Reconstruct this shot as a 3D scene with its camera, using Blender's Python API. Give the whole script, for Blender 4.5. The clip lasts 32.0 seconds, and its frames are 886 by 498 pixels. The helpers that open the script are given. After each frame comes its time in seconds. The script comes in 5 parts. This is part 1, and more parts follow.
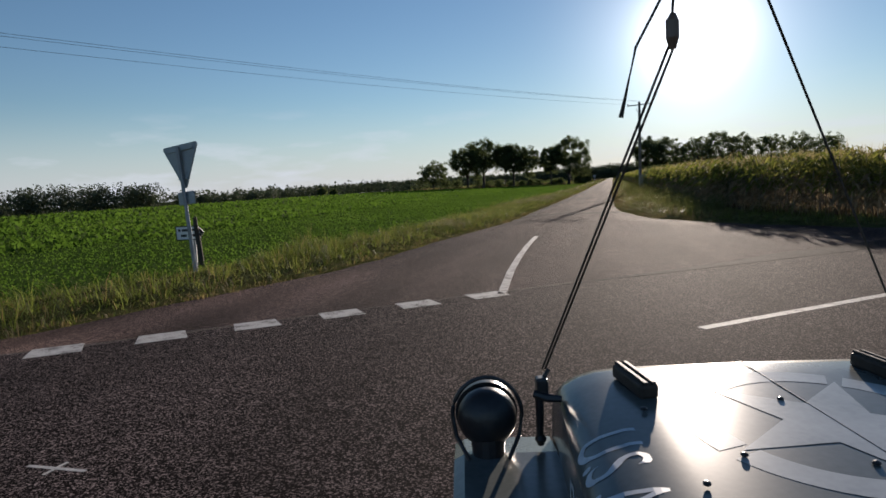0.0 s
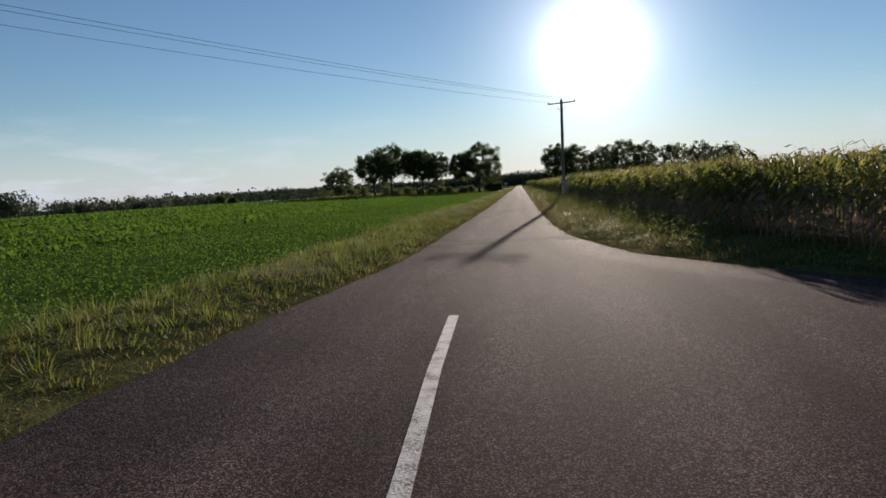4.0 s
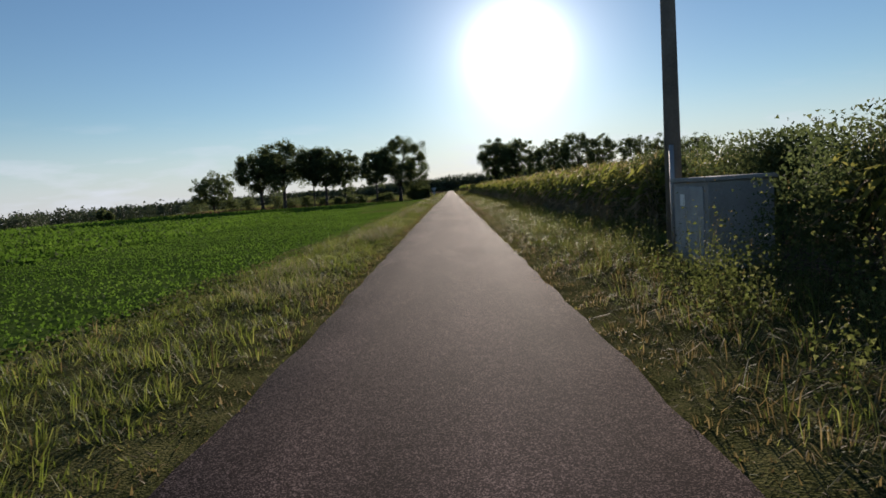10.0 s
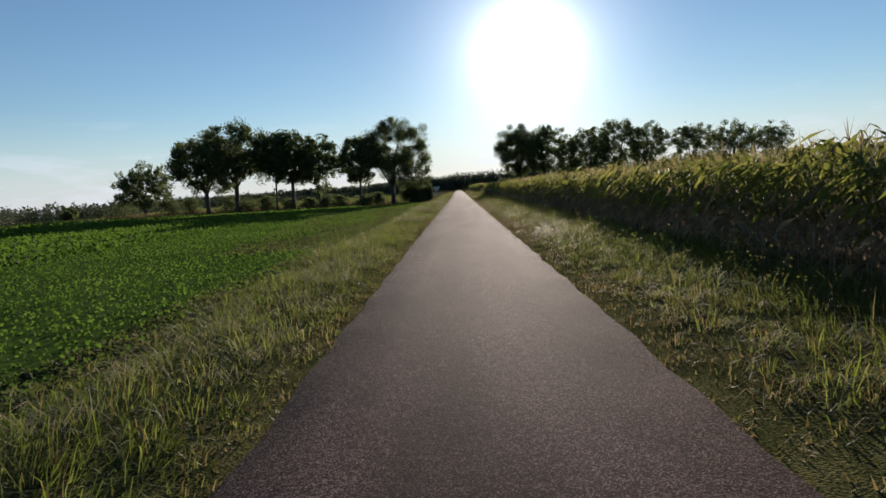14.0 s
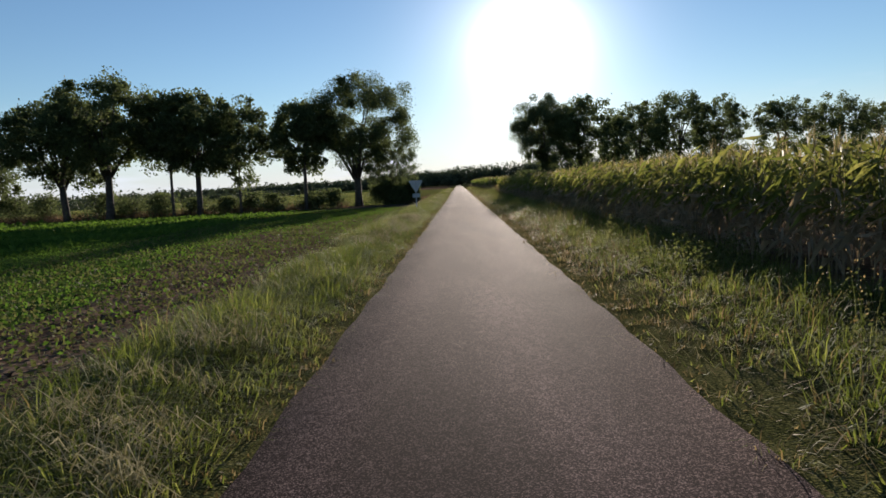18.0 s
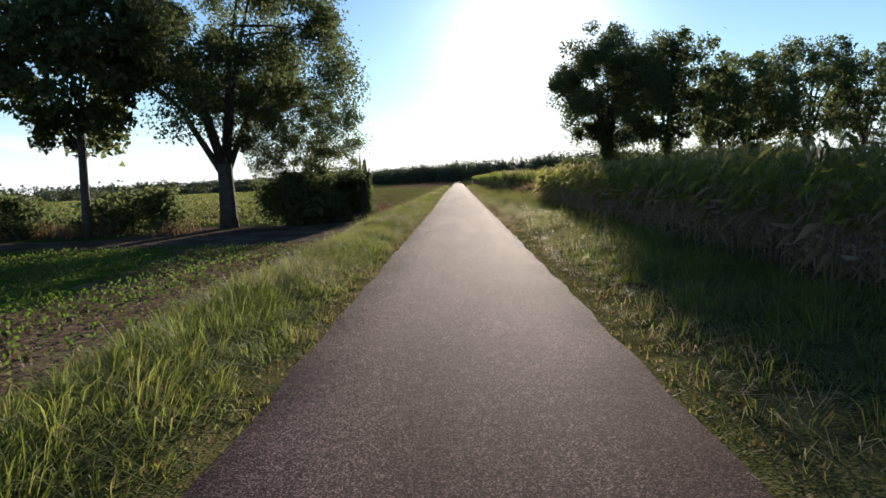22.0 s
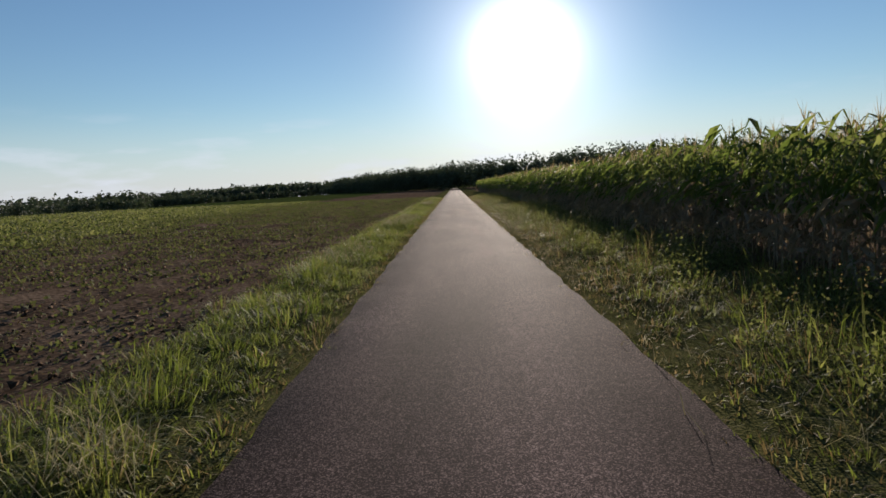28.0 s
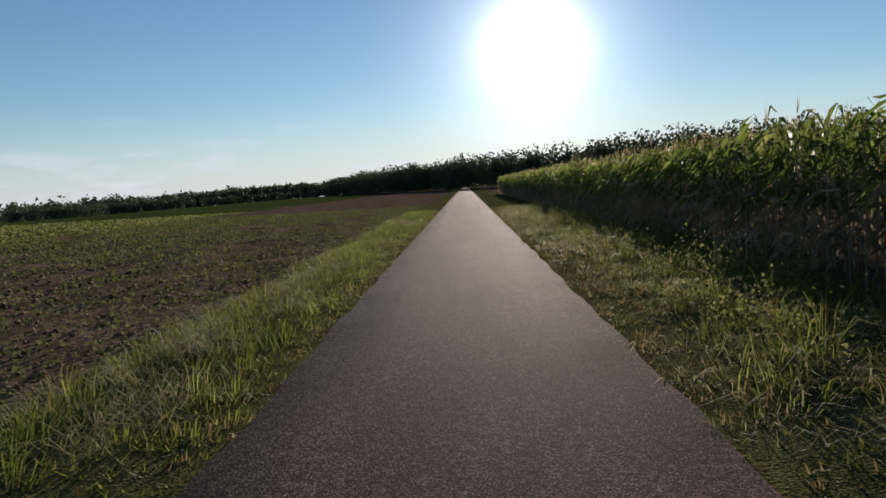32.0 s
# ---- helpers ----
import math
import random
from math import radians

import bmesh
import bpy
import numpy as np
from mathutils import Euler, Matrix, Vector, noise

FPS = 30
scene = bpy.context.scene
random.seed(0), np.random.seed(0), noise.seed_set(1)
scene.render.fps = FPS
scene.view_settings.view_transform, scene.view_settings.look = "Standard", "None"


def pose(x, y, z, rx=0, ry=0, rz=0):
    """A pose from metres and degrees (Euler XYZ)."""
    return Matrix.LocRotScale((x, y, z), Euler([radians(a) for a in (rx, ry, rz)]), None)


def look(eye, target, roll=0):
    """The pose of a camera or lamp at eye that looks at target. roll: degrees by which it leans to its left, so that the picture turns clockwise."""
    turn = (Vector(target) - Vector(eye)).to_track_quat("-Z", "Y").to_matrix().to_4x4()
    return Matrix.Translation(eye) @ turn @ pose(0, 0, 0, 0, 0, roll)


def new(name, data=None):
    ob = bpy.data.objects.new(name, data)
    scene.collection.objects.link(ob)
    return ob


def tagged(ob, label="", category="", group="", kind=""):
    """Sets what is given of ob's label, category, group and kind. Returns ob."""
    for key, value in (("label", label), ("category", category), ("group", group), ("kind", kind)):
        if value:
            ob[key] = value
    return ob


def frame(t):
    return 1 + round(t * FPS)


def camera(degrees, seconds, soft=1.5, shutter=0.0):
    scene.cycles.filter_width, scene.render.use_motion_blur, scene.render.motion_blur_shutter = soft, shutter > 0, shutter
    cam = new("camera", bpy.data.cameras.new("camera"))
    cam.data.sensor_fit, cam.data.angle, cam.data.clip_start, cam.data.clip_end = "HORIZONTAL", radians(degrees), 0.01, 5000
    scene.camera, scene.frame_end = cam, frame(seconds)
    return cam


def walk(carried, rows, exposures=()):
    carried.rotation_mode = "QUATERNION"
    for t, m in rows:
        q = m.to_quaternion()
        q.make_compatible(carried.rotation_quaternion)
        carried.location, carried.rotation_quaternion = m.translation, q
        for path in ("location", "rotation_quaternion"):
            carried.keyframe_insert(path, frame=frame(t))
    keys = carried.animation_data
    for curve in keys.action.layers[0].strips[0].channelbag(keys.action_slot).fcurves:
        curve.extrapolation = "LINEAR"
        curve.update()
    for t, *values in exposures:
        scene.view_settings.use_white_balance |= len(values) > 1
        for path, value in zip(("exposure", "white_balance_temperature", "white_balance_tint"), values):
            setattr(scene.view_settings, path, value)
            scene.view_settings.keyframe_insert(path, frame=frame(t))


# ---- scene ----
KELVIN = 6230
EXPOSURES = [(0, 0.63), (4, 0.65), (10, 0.72), (17, 0.94), (20, 1.2), (21, 1.38), (23, 1.56), (24, 1.5), (24.5, 1.36), (25.5, 1.08), (28, 0.74), (32, 0.74)]
FOV = 69.89
cam = camera(FOV, 32.0, soft=1.6, shutter=0.0)


def aim(x, y, z, yaw, pitch, roll):
    """Eye, yaw to the left of +Y, pitch up and roll, in degrees."""
    a, b = radians(yaw), radians(pitch)
    way = Vector((-math.sin(a) * math.cos(b), math.cos(a) * math.cos(b), math.sin(b)))
    return look((x, y, z), Vector((x, y, z)) + 10 * way, roll)


PATH = [
    (0, 1.784, 0.003, 1.579, 15.213, -5.868, -2.714),
    (0.5, 1.717, 0.368, 1.584, 14.634, -5.796, -2.753),
    (1, 1.614, 0.916, 1.583, 13.828, -5.597, -2.784),
    (1.5, 1.472, 1.728, 1.593, 13.024, -5.44, -2.841),
    (2, 1.329, 2.746, 1.613, 11.905, -5.223, -2.685),
    (2.5, 1.18, 4.05, 1.636, 10.651, -5.197, -2.712),
    (3, 0.92, 5.447, 1.658, 9.08, -5.404, -2.57),
    (3.5, 0.718, 7.264, 1.653, 7.783, -5.643, -2.255),
    (4, 0.601, 9.621, 1.65, 7.128, -5.598, -2.68),
    (4.5, 0.524, 12.397, 1.65, 6.851, -5.384, -2.739),
    (5, 0.443, 15.468, 1.648, 6.69, -5.12, -2.657),
    (5.5, 0.313, 18.715, 1.607, 6.381, -4.92, -1.717),
    (6, 0.088, 22.016, 1.609, 5.66, -4.903, -1.443),
    (6.5, -0.104, 25.271, 1.611, 4.151, -4.963, -1.131),
    (7, -0.125, 28.52, 1.667, 2.463, -4.891, -1.145),
    (7.5, -0.071, 32.248, 1.674, 1.153, -4.965, -1.684),
    (8, 0.039, 36.35, 1.674, 0.857, -4.983, -2.683),
    (8.5, 0.096, 40.597, 1.647, 1.411, -5.02, -3.53),
    (9, 0.074, 45.018, 1.643, 1.415, -5.229, -3.783),
    (9.5, 0.167, 49.463, 1.642, 1.061, -5.413, -3.728),
    (10, 0.193, 53.774, 1.641, 1.062, -5.404, -3.935),
    (10.5, 0.065, 58.054, 1.648, 1.585, -5.378, -4.166),
    (11, 0.012, 62.499, 1.647, 2.156, -5.362, -4.258),
    (11.5, -0.018, 67.105, 1.65, 2.355, -5.412, -3.994),
    (12, -0.136, 71.793, 1.647, 2.382, -5.462, -3.739),
    (12.5, -0.095, 76.506, 1.636, 2.292, -5.524, -3.748),
    (13, -0.239, 81.252, 1.629, 2.007, -5.542, -3.691),
    (13.5, -0.234, 86.1, 1.645, 1.729, -5.495, -3.704),
    (14, -0.09, 91.143, 1.663, 1.702, -5.436, -3.332),
    (14.5, 0.004, 96.244, 1.673, 1.773, -5.423, -2.923),
    (15, 0.014, 101.067, 1.651, 1.933, -5.452, -2.718),
    (15.5, 0.019, 105.75, 1.65, 2.101, -5.509, -2.705),
    (16, 0.056, 110.434, 1.65, 2.198, -5.582, -2.737),
    (16.5, 0.11, 115.257, 1.663, 2.141, -5.658, -3.046),
    (17, 0.012, 120.361, 1.668, 1.851, -5.724, -2.97),
    (17.5, -0.056, 125.549, 1.662, 1.627, -5.813, -2.629),
    (18, -0.099, 130.685, 1.672, 1.704, -5.882, -2.797),
    (18.5, -0.021, 135.572, 1.674, 2.003, -5.915, -3.072),
    (19, 0.02, 140.627, 1.669, 2.222, -6.017, -2.973),
    (19.5, 0.014, 145.584, 1.658, 2.355, -6.067, -2.516),
    (20, -0.039, 150.804, 1.656, 2.385, -6.147, -2.246),
    (20.5, -0.054, 155.995, 1.618, 2.134, -6.193, -2.049),
    (21, -0.03, 161.052, 1.621, 1.807, -6.22, -1.836),
    (21.5, 0.037, 166.117, 1.655, 1.661, -6.194, -1.737),
    (22, 0.126, 171.192, 1.638, 1.575, -6.224, -1.892),
    (22.5, 0.175, 176.236, 1.637, 1.909, -6.253, -2.199),
    (23, 0.166, 181.304, 1.638, 2.114, -6.227, -2.465),
    (23.5, 0.024, 186.28, 1.654, 1.942, -6.331, -2.432),
    (24, 0.006, 191.528, 1.65, 1.776, -6.461, -2.509),
    (24.5, 0.016, 197.061, 1.65, 1.914, -6.342, -2.675),
    (25, -0.047, 202.881, 1.65, 2.003, -6.033, -2.718),
    (25.5, -0.057, 208.877, 1.649, 2.051, -6.002, -2.474),
    (26, -0.021, 214.945, 1.65, 1.939, -5.963, -2.695),
    (26.5, -0.004, 221.032, 1.65, 1.738, -5.916, -2.725),
    (27, -0.011, 227.087, 1.65, 1.516, -5.859, -2.671),
    (27.5, -0.038, 233.058, 1.651, 1.344, -5.79, -2.216),
    (28, -0.048, 238.893, 1.651, 1.292, -5.708, -2.735),
    (28.5, 0.013, 244.585, 1.651, 1.521, -5.669, -3.361),
    (29, 0.087, 250.211, 1.65, 1.841, -5.618, -4.237),
    (29.5, -0.03, 255.959, 1.65, 2.365, -5.538, -4.767),
    (30, -0.083, 261.76, 1.65, 2.587, -5.514, -4.4),
    (30.5, -0.033, 267.663, 1.651, 2.497, -5.615, -3.921),
    (31, -0.012, 273.741, 1.649, 2.639, -5.653, -3.661),
    (31.5, -0.023, 279.902, 1.65, 2.563, -5.724, -3.6),
    (32, 0.152, 285.95, 1.651, 2.304, -5.727, -3.417),
]
walk(cam, [(r[0], aim(*r[1:])) for r in PATH], exposures=[(t, e, KELVIN, 12) for t, e in EXPOSURES])

# ---- world and sun ----
SUN_AZ, SUN_EL = radians(6.6), radians(11.2)   # azimuth to the right of +Y
world = bpy.data.worlds.new("sky")
scene.world = world
world.use_nodes = True
wn, wl = world.node_tree.nodes, world.node_tree.links
sky = wn.new("ShaderNodeTexSky")
sky.sky_type, sky.sun_disc = "NISHITA", False
sky.sun_elevation, sky.sun_rotation = SUN_EL, SUN_AZ
sky.air_density, sky.dust_density, sky.ozone_density, sky.altitude = 1.2, 0.2, 3.0, 1500
sun_way = Vector((math.sin(SUN_AZ) * math.cos(SUN_EL), math.cos(SUN_AZ) * math.cos(SUN_EL), math.sin(SUN_EL)))


def world_math(op, a, b=None, c=None):
    q = wn.new("ShaderNodeMath")
    q.operation = op
    for k, v in enumerate((a, b, c)):
        if v is None:
            continue
        if isinstance(v, (int, float)):
            q.inputs[k].default_value = v
        else:
            wl.new(v, q.inputs[k])
    return q.outputs[0]


# lens glare painted into the sky as a glow round the sun, pale haze over the horizon and small fair-weather clouds
sky_co = wn.new("ShaderNodeTexCoord")
toward = wn.new("ShaderNodeVectorMath")
toward.operation = "DOT_PRODUCT"
wl.new(sky_co.outputs["Generated"], toward.inputs[0])
toward.inputs[1].default_value = sun_way
off_sun = world_math("ARCCOSINE", world_math("MINIMUM", toward.outputs["Value"], 1.0))
turn = world_math("MULTIPLY", off_sun, off_sun)
core = world_math("EXPONENT", world_math("MULTIPLY", turn, -1 / radians(3.1) ** 2))
halo = world_math("EXPONENT", world_math("MULTIPLY", turn, -1 / radians(7.0) ** 2))
sun_glare = world_math("MULTIPLY_ADD", core, 22.0, world_math("MULTIPLY", halo, 6.0))
ray = wn.new("ShaderNodeSeparateXYZ")
wl.new(sky_co.outputs["Generated"], ray.inputs[0])
flat = wn.new("ShaderNodeMapping")
flat.inputs["Scale"].default_value = (9.0, 9.0, 40.0)
wl.new(sky_co.outputs["Generated"], flat.inputs["Vector"])
puffs = wn.new("ShaderNodeTexNoise")
puffs.inputs["Detail"].default_value, puffs.inputs["Scale"].default_value = 6.0, 1.0
wl.new(flat.outputs[0], puffs.inputs["Vector"])
low = wn.new("ShaderNodeMapRange")
low.inputs["From Min"].default_value, low.inputs["From Max"].default_value = 0.13, 0.02
wl.new(ray.outputs[2], low.inputs["Value"])
cover = wn.new("ShaderNodeMapRange")
cover.inputs["From Min"].default_value, cover.inputs["From Max"].default_value = 0.56, 0.72
wl.new(world_math("MULTIPLY_ADD", low.outputs[0], 0.06, puffs.outputs["Fac"]), cover.inputs["Value"])
cloud = world_math("MULTIPLY", world_math("MULTIPLY", cover.outputs[0], low.outputs[0]), 0.6)
haze = wn.new("ShaderNodeMapRange")
haze.interpolation_type = "SMOOTHSTEP"
haze.inputs["From Min"].default_value, haze.inputs["From Max"].default_value = 0.14, -0.02
haze.inputs["To Max"].default_value = 0.75
wl.new(ray.outputs[2], haze.inputs["Value"])
pale = wn.new("ShaderNodeMix")
pale.data_type = "RGBA"
wl.new(haze.outputs[0], pale.inputs["Factor"])
wl.new(sky.outputs[0], pale.inputs[6])
pale.inputs[7].default_value = (6.0, 6.5, 7.4, 1)
veil = wn.new("ShaderNodeMix")
veil.data_type = "RGBA"
wl.new(cloud, veil.inputs["Factor"])
wl.new(pale.outputs[2], veil.inputs[6])
veil.inputs[7].default_value = (7.6, 7.9, 8.6, 1)
glow = wn.new("ShaderNodeVectorMath")
glow.operation = "MULTIPLY_ADD"
wl.new(sun_glare, glow.inputs[0])
glow.inputs[1].default_value = (1.0, 0.97, 0.92)
wl.new(veil.outputs[2], glow.inputs[2])
wl.new(glow.outputs[0], wn["Background"].inputs["Color"])
wn["Background"].inputs["Strength"].default_value = 0.06
sun_data = bpy.data.lights.new("sun", "SUN")
sun_data.energy, sun_data.angle, sun_data.color = 5.0, radians(0.53), (1.0, 0.84, 0.68)
sun = new("sun", sun_data)
sun.matrix_world = look((0, 0, 60), Vector((0, 0, 60)) - sun_way)

rng = np.random.default_rng(7)


# ---- materials ----
def surface(name, cols, scale=2.0, fine=40.0, rough=0.8, metal=0.0, bump=0.3, through_light=0.0, rand=0.0, spec=0.5, grain=0.5):
    """A node material: two noises mix the colours, the fine one makes relief; leaves let light through."""
    m = bpy.data.materials.new(name)
    m.use_nodes = True
    n, l = m.node_tree.nodes, m.node_tree.links
    b = n["Principled BSDF"]
    co = n.new("ShaderNodeTexCoord")
    n1, n2 = n.new("ShaderNodeTexNoise"), n.new("ShaderNodeTexNoise")
    n1.inputs["Scale"].default_value, n2.inputs["Scale"].default_value = scale, fine
    n1.inputs["Detail"].default_value = 4
    for q in (n1, n2):
        l.new(co.outputs["Object"], q.inputs["Vector"])
    mixf = n.new("ShaderNodeMath")
    mixf.operation = "MULTIPLY_ADD"
    l.new(n2.outputs["Fac"], mixf.inputs[0])
    mixf.inputs[1].default_value = grain
    half = n.new("ShaderNodeMath")
    half.operation = "MULTIPLY_ADD"
    l.new(n1.outputs["Fac"], half.inputs[0])
    half.inputs[1].default_value, half.inputs[2].default_value = 1.1, -0.05 - 0.5 * grain
    l.new(half.outputs[0], mixf.inputs[2])
    fac = mixf.outputs[0]
    if rand:
        g = n.new("ShaderNodeNewGeometry")
        r = n.new("ShaderNodeMath")
        r.operation = "MULTIPLY_ADD"
        l.new(g.outputs["Random Per Island"], r.inputs[0])
        r.inputs[1].default_value = rand
        off = n.new("ShaderNodeMath")
        off.operation = "ADD"
        off.inputs[1].default_value = -rand / 2
        l.new(fac, off.inputs[0])
        l.new(off.outputs[0], r.inputs[2])
        fac = r.outputs[0]
    ramp = n.new("ShaderNodeValToRGB")
    el = ramp.color_ramp.elements
    while len(el) < len(cols):
        el.new(0.5)
    for i, c in enumerate(cols):
        el[i].position = 0.2 + 0.6 * i / max(1, len(cols) - 1)
        el[i].color = (*c, 1)
    l.new(fac, ramp.inputs[0])
    l.new(ramp.outputs[0], b.inputs["Base Color"])
    b.inputs["Roughness"].default_value, b.inputs["Metallic"].default_value = rough, metal
    b.inputs["Specular IOR Level"].default_value = spec
    if bump:
        bp = n.new("ShaderNodeBump")
        bp.inputs["Strength"].default_value, bp.inputs["Distance"].default_value = bump, 0.02
        l.new(n2.outputs["Fac"], bp.inputs["Height"])
        l.new(bp.outputs[0], b.inputs["Normal"])
    if through_light:
        tr, mx = n.new("ShaderNodeBsdfTranslucent"), n.new("ShaderNodeMixShader")
        gain = n.new("ShaderNodeHueSaturation")
        gain.inputs["Value"].default_value, gain.inputs["Saturation"].default_value = 1.9, 1.1
        l.new(ramp.outputs[0], gain.inputs["Color"])
        l.new(gain.outputs[0], tr.inputs["Color"])
        mx.inputs[0].default_value = through_light
        l.new(b.outputs[0], mx.inputs[1])
        l.new(tr.outputs[0], mx.inputs[2])
        l.new(mx.outputs[0], n["Material Output"].inputs["Surface"])
    return m


def aggregate(name, dark, mid, light, cells, worn, tracks=0.0):
    """Asphalt: stones of many greys in dark binder, polished lighter or stained in broad patches; tracks: the polish of the wheels along it."""
    m = bpy.data.materials.new(name)
    m.use_nodes = True
    n, l = m.node_tree.nodes, m.node_tree.links
    b = n["Principled BSDF"]
    co = n.new("ShaderNodeTexCoord")
    vo, big, fine = n.new("ShaderNodeTexVoronoi"), n.new("ShaderNodeTexNoise"), n.new("ShaderNodeTexNoise")
    vo.inputs["Scale"].default_value, big.inputs["Scale"].default_value, fine.inputs["Scale"].default_value = cells, 0.8, 9.0
    big.inputs["Detail"].default_value = 5
    stretch = n.new("ShaderNodeMapping")
    stretch.inputs["Scale"].default_value = (1.0, 0.22, 1.0)
    l.new(co.outputs["Object"], stretch.inputs["Vector"])
    l.new(stretch.outputs[0], big.inputs["Vector"])
    for q in (vo, fine):
        l.new(co.outputs["Object"], q.inputs["Vector"])
    grey = n.new("ShaderNodeSeparateColor")
    l.new(vo.outputs["Color"], grey.inputs[0])
    ramp = n.new("ShaderNodeValToRGB")
    el = ramp.color_ramp.elements
    el.new(0.5)
    for i, (pos, c) in enumerate(((0.3, dark), (0.66, mid), (0.98, light))):
        el[i].position, el[i].color = pos, (*c, 1)
    l.new(grey.outputs[0], ramp.inputs[0])
    tone = n.new("ShaderNodeMapRange")
    tone.inputs["From Min"].default_value, tone.inputs["From Max"].default_value = 0.3, 0.7
    tone.inputs["To Min"].default_value, tone.inputs["To Max"].default_value = 1 - worn, 1 + worn
    l.new(big.outputs["Fac"], tone.inputs["Value"])
    tone2 = n.new("ShaderNodeMapRange")
    tone2.inputs["From Min"].default_value, tone2.inputs["From Max"].default_value = 0.3, 0.7
    tone2.inputs["To Min"].default_value, tone2.inputs["To Max"].default_value = 0.85, 1.15
    l.new(fine.outputs["Fac"], tone2.inputs["Value"])
    both = n.new("ShaderNodeMath")
    both.operation = "MULTIPLY"
    l.new(tone.outputs[0], both.inputs[0])
    l.new(tone2.outputs[0], both.inputs[1])
    worn_tone = both.outputs[0]
    if tracks:
        sep, wave, polish = n.new("ShaderNodeSeparateXYZ"), n.new("ShaderNodeMath"), n.new("ShaderNodeMath")
        l.new(co.outputs["Object"], sep.inputs[0])
        wig = n.new("ShaderNodeMath")
        wig.operation = "MULTIPLY_ADD"
        l.new(big.outputs["Fac"], wig.inputs[0])
        wig.inputs[1].default_value = 0.5
        l.new(sep.outputs[0], wig.inputs[2])
        wave.operation = "MULTIPLY"
        l.new(wig.outputs[0], wave.inputs[0])
        wave.inputs[1].default_value = 4.1
        cosine = n.new("ShaderNodeMath")
        cosine.operation = "COSINE"
        l.new(wave.outputs[0], cosine.inputs[0])
        polish.operation = "MULTIPLY_ADD"
        l.new(cosine.outputs[0], polish.inputs[0])
        polish.inputs[1].default_value, polish.inputs[2].default_value = -tracks, 1.0
        lay = n.new("ShaderNodeMath")
        lay.operation = "MULTIPLY"
        l.new(worn_tone, lay.inputs[0])
        l.new(polish.outputs[0], lay.inputs[1])
        worn_tone = lay.outputs[0]
    mul = n.new("ShaderNodeVectorMath")
    mul.operation = "SCALE"
    l.new(ramp.outputs[0], mul.inputs[0])
    l.new(worn_tone, mul.inputs["Scale"])
    l.new(mul.outputs[0], b.inputs["Base Color"])
    b.inputs["Roughness"].default_value, b.inputs["Specular IOR Level"].default_value = 0.87, 0.02
    bp = n.new("ShaderNodeBump")
    bp.inputs["Strength"].default_value, bp.inputs["Distance"].default_value = 1.0, 0.009
    l.new(grey.outputs[1], bp.inputs["Height"])
    l.new(bp.outputs[0], b.inputs["Normal"])
    return m


M_ASPHALT = aggregate("asphalt", (0.02, 0.0135, 0.013), (0.053, 0.036, 0.035), (0.215, 0.157, 0.142), 122, 0.45, 0.16)
M_ASPHALT_OLD = aggregate("dark_asphalt", (0.0065, 0.005, 0.005), (0.022, 0.0165, 0.0165), (0.25, 0.196, 0.185), 102, 0.3)
M_STRIP = aggregate("strip_asphalt", (0.01, 0.007, 0.007), (0.024, 0.017, 0.0165), (0.075, 0.056, 0.052), 120, 0.3)
M_TAR = aggregate("tar_patch", (0.01, 0.009, 0.009), (0.018, 0.015, 0.015), (0.06, 0.05, 0.05), 60, 0.3)
M_DUST = aggregate("dusty_grit", (0.05, 0.042, 0.037), (0.11, 0.093, 0.082), (0.26, 0.22, 0.2), 110, 0.3)
M_PAINT_LINE = surface("road_paint", [(0.06, 0.055, 0.052), (0.4, 0.385, 0.365), (0.52, 0.5, 0.48)], 5, 60, 0.75, bump=0.4, spec=0.15, grain=0.9)
M_SOIL = surface("field_soil", [(0.046, 0.033, 0.023), (0.094, 0.067, 0.047), (0.165, 0.121, 0.086)], 0.7, 11, 1.0, bump=1.0, spec=0.0, grain=1.3)
M_CROPGROUND = surface("crop_floor", [(0.034, 0.058, 0.013), (0.05, 0.083, 0.018), (0.07, 0.105, 0.024)], 0.25, 5, 1.0, bump=1.0, spec=0.0, grain=0.9)
M_VERGE = surface("verge_floor", [(0.026, 0.029, 0.011), (0.066, 0.068, 0.025), (0.125, 0.115, 0.048)], 1.6, 48, 1.0, bump=1.0, spec=0.0, grain=1.9)
M_PASTURE = surface("pasture", [(0.025, 0.04, 0.012), (0.04, 0.055, 0.016), (0.055, 0.065, 0.022)], 0.05, 3, 1.0, bump=0.8, spec=0.0)
M_GRAVEL = surface("gravel", [(0.04, 0.032, 0.025), (0.075, 0.06, 0.047), (0.13, 0.106, 0.085)], 0.6, 30, 1.0, bump=0.9, spec=0.0, grain=0.9)
M_GRASS = surface("grass_blade", [(0.058, 0.076, 0.017), (0.095, 0.117, 0.026), (0.15, 0.158, 0.05)], 0.35, 3, 0.65, bump=0, through_light=0.44, rand=0.6, spec=0.15)
M_DRY = surface("dry_grass", [(0.075, 0.058, 0.025), (0.13, 0.1, 0.045), (0.21, 0.165, 0.085)], 0.5, 4, 0.7, bump=0, through_light=0.35, rand=0.5, spec=0.12)
M_HAY = surface("cut_hay", [(0.14, 0.125, 0.06), (0.24, 0.215, 0.115), (0.3, 0.27, 0.16)], 1, 6, 0.9, bump=0, through_light=0.2, rand=0.4, spec=0.05)
